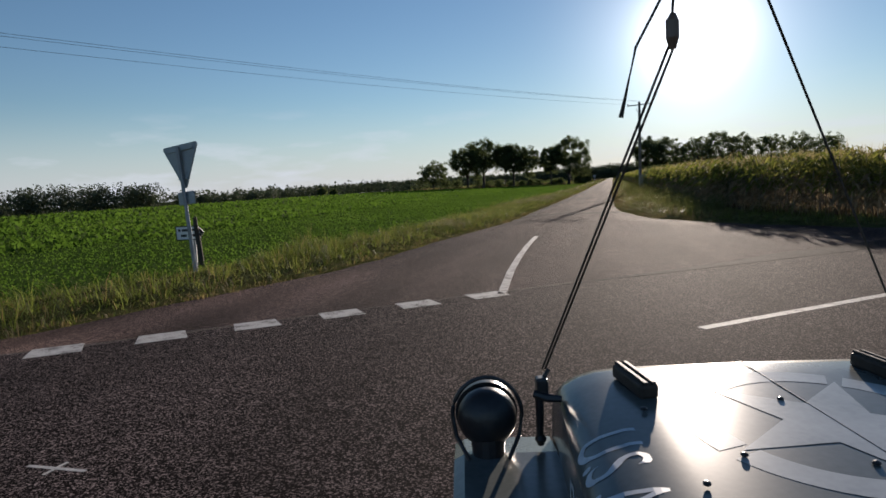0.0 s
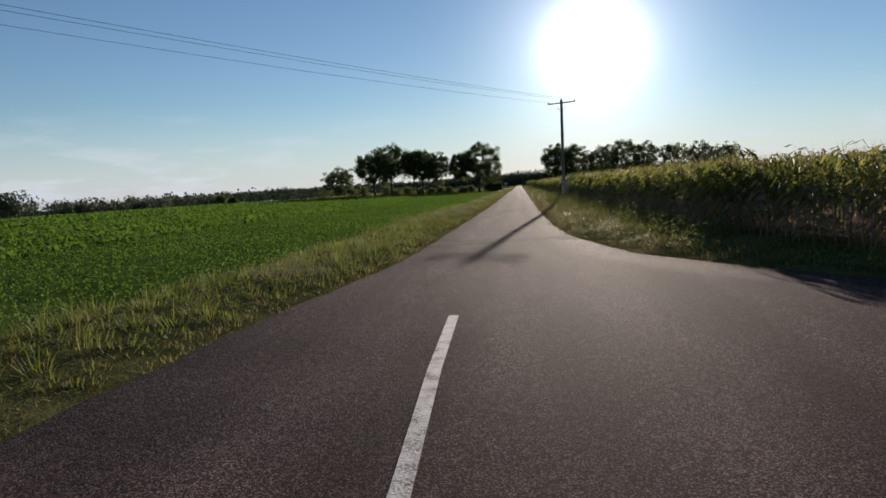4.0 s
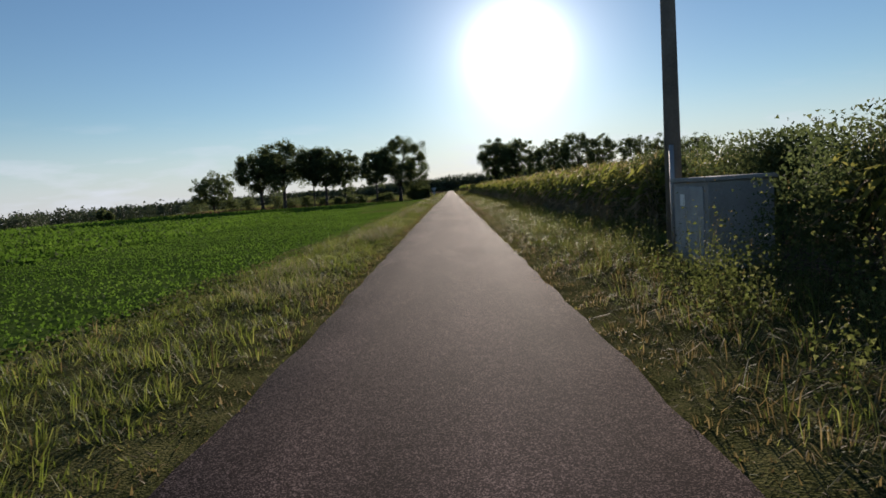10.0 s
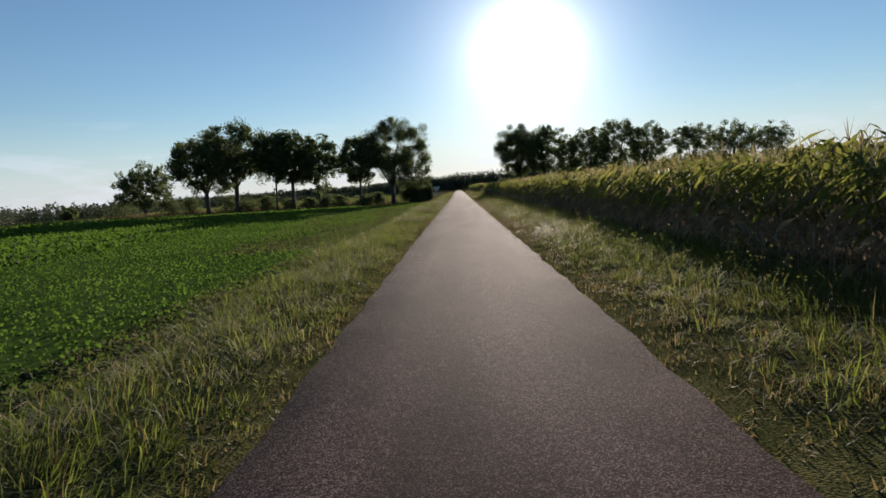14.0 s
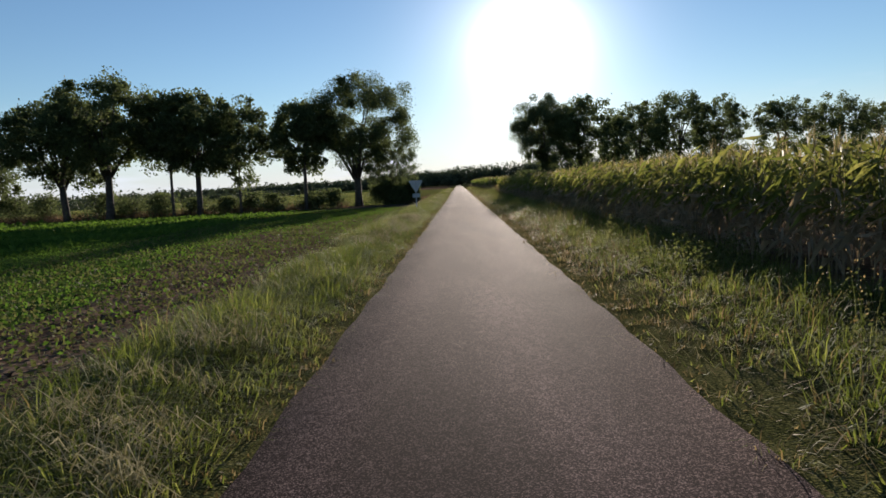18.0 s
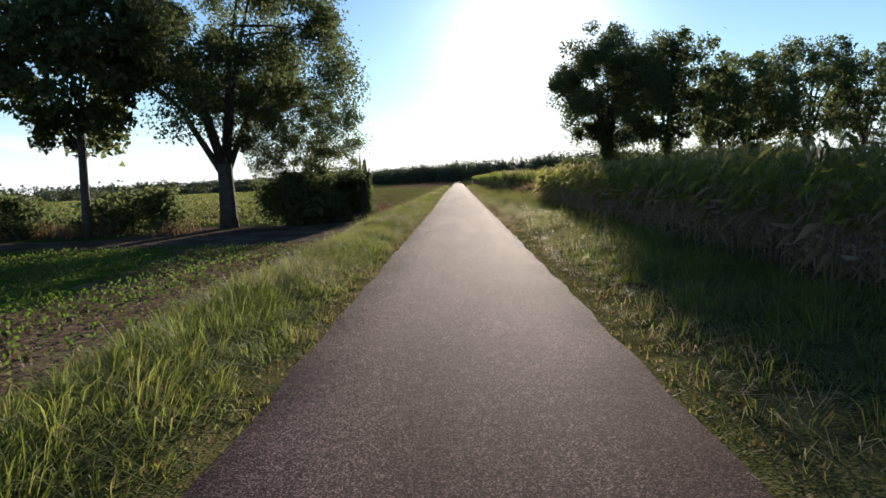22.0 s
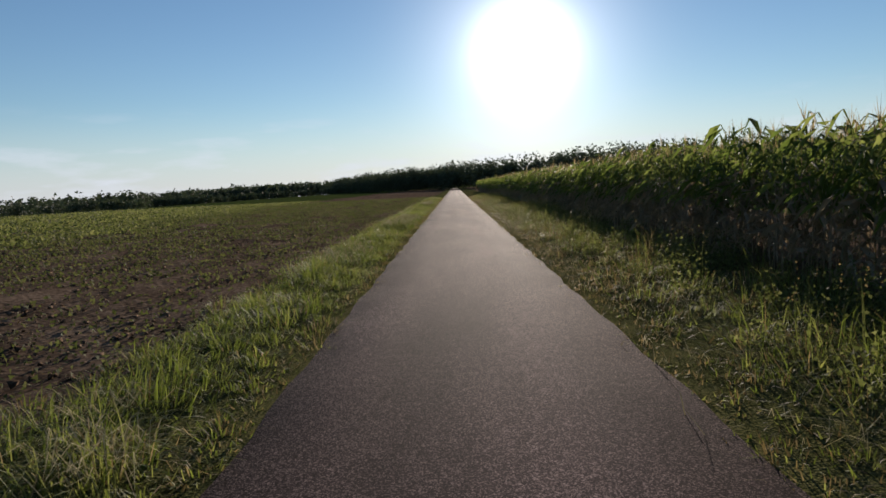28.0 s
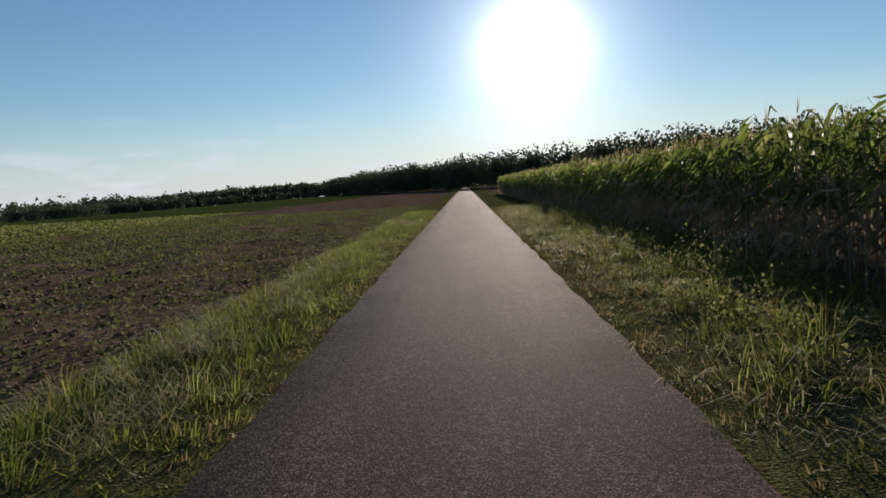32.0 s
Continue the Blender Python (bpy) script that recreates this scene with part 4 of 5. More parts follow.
def build_corn():
    p = corn_points()
    n = len(p)
    top = rng.normal(1.85, 0.12, n) + 0.3 * smoothstep(225, 240, p[:, 1])
    z0 = ground_z(p[:, 0], p[:, 1])
    # stalks
    V, T = blades(p[:, 0], p[:, 1], top, np.full(n, 0.035), np.full(n, 0.03), z0, bent=False)
    tagged(np_part("corn_stalks", V, T, M_CORNDRY), "upright corn stalks in dense rows", "corn", kind="stuff")
    # leaves: arched ribbons
    first, front = p[:, 1] < 222, (p[:, 2] < 3) | ((p[:, 1] > 232) & (p[:, 1] < 235.5))
    yellow, fresh = "long arching yellow-green corn leaves", "long arching fresh green corn leaves"
    for lo, hi, k, m, nm, lab, pick in ((0.4, 0.92, 13, M_CORN, "corn_leaves", yellow, first & front), (0.6, 0.95, 7, M_CORN, "corn_leaves", yellow, first & ~front),
                                        (0.4, 0.92, 13, M_CORNGREEN, "corn_leaves", fresh, ~first & front), (0.6, 0.95, 7, M_CORNGREEN, "corn_leaves", fresh, ~first & ~front),
                                        (0.06, 0.6, 8, M_CORNDRY, "dry_corn_leaves", "brown withered lower corn leaves", front)):
        pp, zz, tt = p[pick], z0[pick], top[pick]
        N = len(pp) * k
        f = rng.uniform(lo, hi, N)
        bx, by = np.repeat(pp[:, 0], k), np.repeat(pp[:, 1], k)
        bz = np.repeat(zz, k) + f * np.repeat(tt, k)
        az = rng.uniform(0, 2 * np.pi, N)
        ln = rng.uniform(0.3, 0.64, N)
        w = rng.uniform(0.012, 0.025, N)
        rise = rng.uniform(0.1, 0.34, N)
        dx, dy = np.cos(az), np.sin(az)
        sx, sy = -dy * w, dx * w
        V = np.empty((N, 5, 3))
        V[:, 0] = np.stack([bx, by, bz], 1)
        V[:, 1] = np.stack([bx + dx * ln * 0.4 + sx, by + dy * ln * 0.4 + sy, bz + rise], 1)
        V[:, 2] = np.stack([bx + dx * ln * 0.4 - sx, by + dy * ln * 0.4 - sy, bz + rise], 1)
        V[:, 3] = np.stack([bx + dx * ln * 0.75 + sx * 0.6, by + dy * ln * 0.75 + sy * 0.6, bz + rise * 0.75], 1)
        V[:, 4] = np.stack([bx + dx * ln, by + dy * ln, bz - rng.uniform(-0.12, 0.25, N) + rise * 0.5], 1)
        b = np.arange(N)[:, None] * 5
        T = np.concatenate([b + [0, 1, 2], b + [1, 3, 2], b + [2, 3, 4]])
        tagged(np_part(nm, V.reshape(-1, 3), T, m), lab, "corn", kind="stuff")
    k = 7
    x, y = np.repeat(p[:, 0], k), np.repeat(p[:, 1], k)
    z = np.repeat(z0 + top * 0.93, k)
    V, T = blades(x, y, rng.uniform(0.18, 0.42, n * k), np.full(n * k, 0.012), rng.uniform(0.05, 0.5, n * k), z, bent=False)
    tagged(np_part("corn_tassels", V, T, M_TASSEL), "straw-coloured tassels on the corn tops", "corn", kind="stuff")
    # the inner field, whose tops only show as a canopy
    n = 90000
    x, y = rng.uniform(10, 148, n), rng.uniform(20, 372, n)
    ok = ((x - MAIN_P.x) * -side.x + (y - MAIN_P.y) * -side.y > 6.5) & ~((y > 211) & (y < 246) & (x < 78))
    x, y = x[ok], y[ok]
    V, T = blades(x, y, rng.uniform(0.35, 0.7, len(x)), rng.uniform(0.06, 0.11, len(x)), rng.uniform(0.2, 1.0, len(x)), ground_z(x, y) + rng.uniform(1.0, 1.4, len(x)), bent=False)
    tagged(np_part("corn_canopy", V, T, M_CORN), "dense green corn tops across the inner field", "corn", kind="stuff")


build_corn()


# ---- trees ----
def tree(name, x, y, h, spread, trunk, base, leaves, label, seed, leaf=0.3, mat=None, group="roadside trees", slim=1.0):
    """A trunk with forking limbs and a crown of leaves in clumps at the limbs' ends."""
    r = np.random.default_rng(seed)
    z0 = float(ground_z(x, y)) - 0.05
    e = thing(name, label, "tree", pose(x, y, z0), group)
    bm = bmesh.new()
    lean = r.normal(0, 0.03, 2)
    fork = base * h
    low = max(fork, 0.33 * h) if trunk > 0.39 else fork
    tube([(0, 0, 0), (lean[0] * fork * 0.3, lean[1] * fork * 0.3, 0.06 * h), (lean[0] * fork, lean[1] * fork, fork)], [trunk * 1.25, trunk, trunk * 0.85], 10, bm)
    ends = []
    nl = 7 if slim > 0.7 else 4
    for i in range(nl):
        a = 2 * math.pi * (i + r.uniform(-0.3, 0.3)) / nl
        up = r.uniform(0.35, 1.0) if i else 1.0
        reach = spread * (1.05 - 0.75 * up) * r.uniform(0.8, 1.1)
        zt = fork + (h * 0.88 - fork) * (0.25 + 0.75 * up) * r.uniform(0.85, 1.0)
        st = fork * r.uniform(0.75, 1.0)
        p0 = Vector((lean[0] * st, lean[1] * st, st))
        p3 = Vector((math.cos(a) * reach, math.sin(a) * reach, zt))
        mid = Vector((p0.x + (p3.x - p0.x) * 0.42, p0.y + (p3.y - p0.y) * 0.42, p0.z + (p3.z - p0.z) * 0.56))
        tube([p0, mid, p3], [trunk * 0.5, trunk * 0.3, trunk * 0.07], 5, bm)
        ends.append(p3)
        for _ in range(4):
            s = mid.lerp(p3, r.uniform(0, 0.8))
            q = s + Vector((r.normal(0, 1), r.normal(0, 1), r.normal(0.25, 0.5))).normalized() * spread * r.uniform(0.3, 0.55)
            tube([s, s.lerp(q, 0.5) + Vector((0, 0, 0.1)), q], [trunk * 0.2, trunk * 0.12, trunk * 0.04], 4, bm)
            if math.hypot(q.x, q.y) < spread * 0.95:
                ends.append(q)
    part("trunk", bm, M_BARK, e, smooth=True)
    # clump centres: limb ends, and more over the crown's uneven shell
    cen = [list(v) for v in ends]
    mid_z, half = (low * 0.85 + h) / 2, (h - low * 0.85) / 2
    lobes = r.uniform(0.78, 1.12, 9)
    while len(cen) < 170:
        d = r.normal(0, 1, 3)
        d /= np.linalg.norm(d)
        az = (math.atan2(d[1], d[0]) / (2 * math.pi) + 0.5) * 8
        lob = lobes[int(az)] * (1 - az % 1) + lobes[int(az) + 1] * (az % 1)
        rad = r.uniform(0.45, 1.0) ** 0.6 * lob
        cen.append([d[0] * spread * rad, d[1] * spread * rad, mid_z + d[2] * half * rad])
    cen = np.array(cen)
    k = leaves // len(cen)
    ball = r.normal(0, 1, (len(cen) * k, 3))
    ball *= (r.uniform(0, 1, (len(ball), 1)) ** 0.45) * 1.75 / np.linalg.norm(ball, axis=1, keepdims=True)
    c = np.repeat(cen, k, 0) + ball * np.array([0.105, 0.105, 0.09]) * (spread + h * 0.35) / 2 * np.repeat(r.uniform(0.45, 1.4, len(cen)), k)[:, None]
    c = c + r.normal(0, 0.28, c.shape) * (r.uniform(0, 1, (len(c), 1)) < 0.12)
    c = c[c[:, 2] > low * 0.55]
    V, T = leaf_tris(c, r.uniform(0.6, 1.3, len(c)) * leaf, r)
    np_part("crown", V, T, mat or M_OAK, e)
    return e


OAK = "broad oak with a dark dense crown and open trunk"
for i, (nm, x, y, h, s, t, b, n, lab, sl) in enumerate([
    ("tree", -55, 201, 8.8, 4.3, 0.2, 0.18, 5000, "low round tree at the end of the row", 1),
    ("oak_tree", -43, 199, 13.2, 6.2, 0.38, 0.28, 9000, OAK, 1),
    ("oak_tree", -37.7, 198, 15.3, 6.0, 0.42, 0.3, 9000, OAK, 1),
    ("tree", -31, 198.5, 13.6, 3.2, 0.16, 0.4, 5000, "slender tree with a thin bent trunk", 0.5),
    ("oak_tree", -28.3, 199, 13.2, 4.0, 0.32, 0.34, 7000, OAK, 1),
    ("tree", -23.8, 199, 12.3, 3.0, 0.14, 0.3, 5000, "slender light-crowned tree with several stems", 0.5),
    ("tree", -16.8, 199.5, 11.5, 3.4, 0.2, 0.4, 6000, "tall thin-trunked tree beside the oak", 0.5),
    ("oak_tree", -11.6, 203.2, 14.5, 5.9, 0.42, 0.22, 26000, "large oak with a forked trunk near the lane", 1),
    ("tree", -7.75, 205.2, 7.3, 2.9, 0.11, 0.26, 15000, "airy hazel-like tree above the hedge", 0.5),
    ("oak_tree", 12.9, 225.5, 13.9, 4.9, 0.3, 0.26, 24000, "oak with a spreading crown beside the lane", 1),
    ("oak_tree", 18.5, 228, 13.4, 4.8, 0.3, 0.28, 9000, OAK, 1),
    ("tree", 24, 230, 10.5, 2.2, 0.14, 0.3, 3000, "slender tree between the oaks", 0.5),
    ("oak_tree", 30, 238, 13.0, 5.0, 0.3, 0.28, 8000, OAK, 1),
    ("oak_tree", 37.5, 241, 15.3, 5.6, 0.36, 0.28, 8000, OAK, 1),
    ("oak_tree", 45, 243, 14.2, 4.8, 0.32, 0.28, 7000, OAK, 1),
    ("oak_tree", 53, 237, 13.2, 4.6, 0.3, 0.25, 6000, OAK, 1),
    ("oak_tree", 62, 237, 12.8, 4.6, 0.3, 0.25, 6000, OAK, 1),
    ("oak_tree", 71, 239, 12.6, 4.6, 0.3, 0.25, 5000, OAK, 1),
]):
    near = n > 20000
    tree(nm, x, y, h * 1.03, s * 1.12, t, b, int(n * (3.6 if near else 2.5 if x < 13 else 1.9)), lab, 100 + i, slim=sl, leaf=0.13 if near else 0.088 if h < 8.5 else 0.26)


def bush(name, x, y, h, w, leaves, label, seed, mat=None, leaf=0.16, depth=None):
    """A many-stemmed bush down to the ground."""
    r = np.random.default_rng(seed)
    e = thing(name, label, "bush", pose(x, y, float(ground_z(x, y)) - 0.05), "roadside bushes")
    bm = bmesh.new()
    d = depth or w
    for _ in range(8):
        a, q = r.uniform(0, 6.28), r.uniform(0.1, 0.8)
        tube([(math.cos(a) * 0.1, math.sin(a) * 0.1, 0), (math.cos(a) * w * q * 0.5, math.sin(a) * d * q * 0.5, h * 0.45), (math.cos(a) * w * q * 0.8, math.sin(a) * d * q * 0.8, h * r.uniform(0.6, 0.92))], [0.05, 0.03, 0.01], 4, bm)
    part("stem", bm, M_BARK, e)
    k = 45
    cen = np.stack([r.normal(0, 0.42, k) * w, r.normal(0, 0.42, k) * d, r.uniform(0.08, 0.92, k) * h], 1)
    cen[:, :2] *= (1.15 - 0.6 * (cen[:, 2:] / h) ** 2)
    m = leaves // k
    c = np.repeat(cen, m, 0) + r.normal(0, 1, (k * m, 3)) * np.array([0.2 * w, 0.2 * d, 0.12 * h])
    c = c[(c[:, 2] > 0.02) & (c[:, 2] < h * 1.02) & (np.abs(c[:, 0]) < w * 1.15)]
    V, T = leaf_tris(c, r.uniform(0.6, 1.4, len(c)) * leaf * 1.2, r)
    np_part("foliage", V, T, mat or M_OAK, e)
    return e


for i, (x, y, h, w, n, lab) in enumerate([
    (-8.4, 204.3, 2.7, 2.0, 18000, "tall dark hedge bush under the oak"), (-6.6, 208.2, 2.8, 1.5, 16000, "dark rounded hedge bush beside the lane"), (-5.35, 208.2, 1.4, 0.55, 2500, "small dark clipped bush at the hedge end"),
    (-14.2, 201, 2.2, 1.6, 2500, "scrubby bush between the trunks"), (-20.5, 200.5, 2.0, 1.5, 2500, "scrubby bush between the trunks"), (-26, 201, 1.9, 1.5, 2500, "scrubby bush between the trunks"),
    (-33.5, 200.5, 2.6, 2.0, 3000, "scrubby bush between the trunks"), (-40, 201, 3.0, 2.2, 3000, "scrubby bush between the trunks"), (-47, 202, 3.2, 2.2, 3000, "scrubby bush between the trunks"),
    (-16.6, 201.2, 2.0, 1.8, 2500, "scrubby bush between the trunks"), (-23.2, 201, 2.3, 1.8, 2500, "scrubby bush between the trunks"), (-29.5, 201, 2.0, 2.0, 2500, "scrubby bush between the trunks"),
    (-37, 201.5, 2.6, 2.2, 2500, "scrubby bush between the trunks"), (-51, 202.5, 3.0, 2.4, 2500, "scrubby bush between the trunks"),
    (-60, 203, 4.0, 3.0, 3000, "scrubby bush at the end of the row"),
    (6.2, 62.0, 2.3, 1.5, 20000, "dense leafy bush behind the grey cabinet"), (6.6, 66.5, 2.3, 1.8, 20000, "dense leafy bush round the pole"), (5.8, 70.5, 2.2, 1.2, 12000, "leafy bush beside the corn"),
    (9.5, 222, 3.0, 2.0, 3500, "dark undergrowth below the oaks"), (14, 224, 3.4, 2.5, 4000, "dark undergrowth below the oaks"), (20, 227, 3.6, 2.6, 4000, "dark undergrowth below the oaks"),
    (28, 233, 3.6, 3.0, 3000, "dark undergrowth below the oaks"), (38, 238, 3.6, 3.4, 3000, "dark undergrowth below the oaks"), (50, 238, 3.6, 3.4, 3000, "dark undergrowth below the oaks"),
    (12.5, 225.0, 6.0, 0.7, 5000, "ivy and suckers clothing the oak trunk"),
    (5.4, 216.5, 0.9, 1.2, 3000, "low dead brown bramble thicket beside the lane"), (6.6, 220, 1.1, 1.4, 3000, "low dead brown bramble thicket beside the lane"),
]):
    bush("bush", x, y, h, w, n, lab, 300 + i, mat=M_BRACKEN if 4 < x < 7 and y > 200 else None, leaf=0.048 if 4 < x < 7 and y < 100 else 0.09 if 4 < x < 7 else 0.1 if x > -9 and x < 0 else 0.14)

# a broken, ivy-clad stump with three splintered prongs at the hedge end
e = thing("tree_stump", "broken ivy-clad tree stump with splintered prongs", "stump", pose(-5.22, 207.0, float(ground_z(-5.22, 207.0)) - 0.05))
bm = tube([(0, 0, 0), (0.02, 0, 1.2), (0, 0, 2.35)], [0.36, 0.3, 0.27], 9)
tube([(-0.12, 0, 2.1), (-0.17, 0, 2.9), (-0.13, 0, 3.65)], [0.17, 0.11, 0.015], 6, bm)
tube([(0.08, 0, 2.1), (0.12, 0, 2.8), (0.1, 0, 3.3), (0.14, 0, 3.45)], [0.16, 0.13, 0.1, 0.02], 6, bm)
tube([(0.18, 0, 2.1), (0.3, 0, 2.55), (0.37, 0, 2.95)], [0.12, 0.08, 0.02], 6, bm)
part("trunk", bm, M_BARK, e)
r = np.random.default_rng(501)
f, a = r.uniform(0.02, 1.0, 2600), r.uniform(0, 6.28, 2600)
rad = 0.33 + 0.16 * r.uniform(0, 1, 2600)
V, T = leaf_quads(np.stack([np.cos(a) * rad, np.sin(a) * rad, f * 2.5], 1), r.uniform(0.06, 0.14, 2600), 0.2)
np_part("ivy", V, T, M_OAK, e, "dark ivy leaves")


# ---- far woods ----
def wood(name, line, heights, depth, clump, density, label, seed, per=48):
    """A strip of wood along a line of the plan: overlapping leaf clumps in crowns of many sizes."""
    r = np.random.default_rng(seed)
    Vs, Ts, at = [], [], 0
    for (x0, y0), (x1, y1), h0, h1 in zip(line, line[1:], heights, heights[1:]):
        length = math.hypot(x1 - x0, y1 - y0)
        k = max(2, int(length * density))
        f = r.uniform(0, 1, k)
        cx, cy = x0 + f * (x1 - x0), y0 + f * (y1 - y0)
        nx, ny = -(y1 - y0) / length, (x1 - x0) / length
        off = r.uniform(-depth, depth, k)
        cx, cy = cx + nx * off, cy + ny * off
        gz = ground_z(cx, cy)
        ht = (h0 + f * (h1 - h0)) * r.uniform(0.7, 1.06, k) - gz
        w = np.minimum(ht, 14) * r.uniform(0.3, 0.5, k)
        d = r.normal(0, 1, (k, per, 3))
        d /= np.linalg.norm(d, axis=2, keepdims=True)
        rad = r.uniform(0.2, 1, (k, per, 1)) ** 0.6
        c = np.stack([cx, cy, gz + ht * 0.5], 1)[:, None] + d * rad * np.stack([w, w, ht * 0.5], 1)[:, None]
        V, T = leaf_tris(c.reshape(-1, 3), clump * 1.1 * r.uniform(0.5, 1.4, k * per), r)
        Vs.append(V), Ts.append(T + at)
        at += len(V)
    return tagged(np_part(name, np.concatenate(Vs), np.concatenate(Ts), M_WOODFAR), label, "wood", kind="stuff")


wood("woodland", [(130, 420), (60, 438), (12, 478), (-30, 545), (-82, 690)], [13, 13.5, 11, 10, 9.5], 9, 0.6, 1.4, "dark wood edge closing the end of the lane", 1, 270)
wood("woodland", [(-82, 690), (-230, 880), (-390, 1100), (-755, 1300)], [9.5, 10, 12, 9], 9, 1.5, 0.6, "dark wood edge far beyond the fields", 6, 130)
wood("woodland", [(-330, 60), (-235, 130), (-165, 205)], [10, 9.0, 7.5], 6, 0.6, 0.9, "dark line of trees beyond the green field", 2, 240)
wood("woodland", [(-180, 235), (-190, 330), (-270, 466), (-150, 520), (-60, 640)], [2.2, 2.6, 3, 3, 3.5], 4, 0.6, 0.7, "low hedge line far across the fields", 3, 110)
wood("woodland", [(-900, 420), (-560, 700), (-300, 900), (-120, 1000), (60, 900)], [6, 9, 13, 15, 13], 30, 2.6, 0.28, "far wooded rise on the horizon", 4)
wood("woodland", [(130, 420), (260, 330), (420, 160)], [11, 11, 10], 8, 1.4, 0.35, "far wood beyond the corn", 5)
for i, (x, y, h) in enumerate([(-186, 390, 7.0), (-150, 330, 4.5), (-267, 466, 6.5)]):
    tree("tree", x, y, h, h * 0.5, 0.2, 0.15, 1600, "lone small tree far across the fields", 700 + i, leaf=0.7, group="far field trees")


# ---- utility pole, wires and cabinet ----
def utility_pole(x, y, h, along):
    e = thing("utility_pole", "weathered grey wooden power pole with a crossarm", "utility pole", pose(x, y, float(ground_z(x, y)) - 0.1, 0, 0, along), "power line")
    part("post", tube([(0, 0, 0), (0, 0, h * 0.5), (0, 0, h)], [0.16, 0.135, 0.11], 12), M_POLE, e, smooth=True)
    part("crossarm", box((-1.25, -0.05, h - 0.28), (1.25, 0.05, h - 0.18), 0.01), M_GALV, e, "grey steel crossarm")
    for k in (-1.2, 0.0, 1.2):
        zz = h - 0.18 if k else h - 0.02
        bm = tube([(k, 0, zz), (k, 0, zz + 0.05), (k, 0, zz + 0.1), (k, 0, zz + 0.16)], [0.03, 0.06, 0.035, 0.02], 8)
        part("insulator", bm, M_CERAMIC, e, "brown pin insulator")
    part("conduit", tube([(0.0, -0.15, 0.0), (0.0, -0.15, 2.2)], [0.045, 0.045], 8), M_GALV, e, "grey cable conduit up the pole", smooth=True)
    part("brace", tube([(0.14, 0, h - 0.9), (0.3, 0, h - 0.72), (0.3, 0, h - 0.6)], [0.02, 0.02, 0.04], 6), M_GALV, e)
    part("brace", tube([(-0.14, 0, h - 0.9), (-0.3, 0, h - 0.72), (-0.3, 0, h - 0.6)], [0.02, 0.02, 0.04], 6), M_GALV, e)
    return e


PX, PY, PH = 4.38, 65.8, 8.6
LINE = Vector((-0.469, -0.883))
ang = math.degrees(math.atan2(LINE.y, LINE.x)) + 90
utility_pole(PX, PY, PH, ang)
QX, QY = PX + LINE.x * 90, PY + LINE.y * 90
utility_pole(QX, QY, PH, ang)
across = Vector((LINE.y, -LINE.x))
for k, up in ((-1.2, -0.02), (0.0, 0.14), (1.2, -0.02)):
    pts = []
    for s in range(25):
        f = s / 24
        pts.append((PX + LINE.x * 90 * f + across.x * k, PY + LINE.y * 90 * f + across.y * k, PH - 0.1 + up - 0.8 * 4 * f * (1 - f)))
    tagged(part("power_cable", tube(pts, [0.007] * 25, 4), M_BLACK), "thin dark overhead power wire between the poles", "cable", group="power line")

cab = thing("utility_cabinet", "grey concrete utility cabinet at the foot of the pole", "cabinet", pose(4.25, 63.9, float(ground_z(4.25, 64)) - 0.05))
part("body", box((0, 0, 0), (1.05, 1.55, 1.46), 0.02), M_CONCRETE, cab)
part("roof", box((-0.05, -0.05, 1.46), (1.1, 1.6, 1.53), 0.015), M_CONCRETE, cab, "pale concrete lid")
part("door", box((-0.02, 0.15, 0.2), (0.0, 1.4, 1.38), 0.006), M_GALV, cab, "grey metal door")
part("notice", box((-0.028, 0.95, 1.05), (-0.02, 1.15, 1.25)), M_SIGNWHITE, cab, "small pale notice")


for i, x in enumerate((-13.6, -15.4, -19.6, -21.8, -25.2, -27.2, -30.0, -33.0, -36.0)):
    y = 200.6 + 0.35 * math.sin(i * 2.1)
    e = thing("fence_post", "weathered wooden fence post in the long grass", "fence post", pose(x, y, float(ground_z(x, y)) - 0.08, 2 * math.sin(i * 3.0), 3 * math.sin(i * 1.7), 40 * i), "field fence posts")
    part("stake", tube([(0, 0, 0), (0, 0, 0.7), (0.01, 0, 1.2)], [0.06, 0.055, 0.05], 7), M_BARK, e)


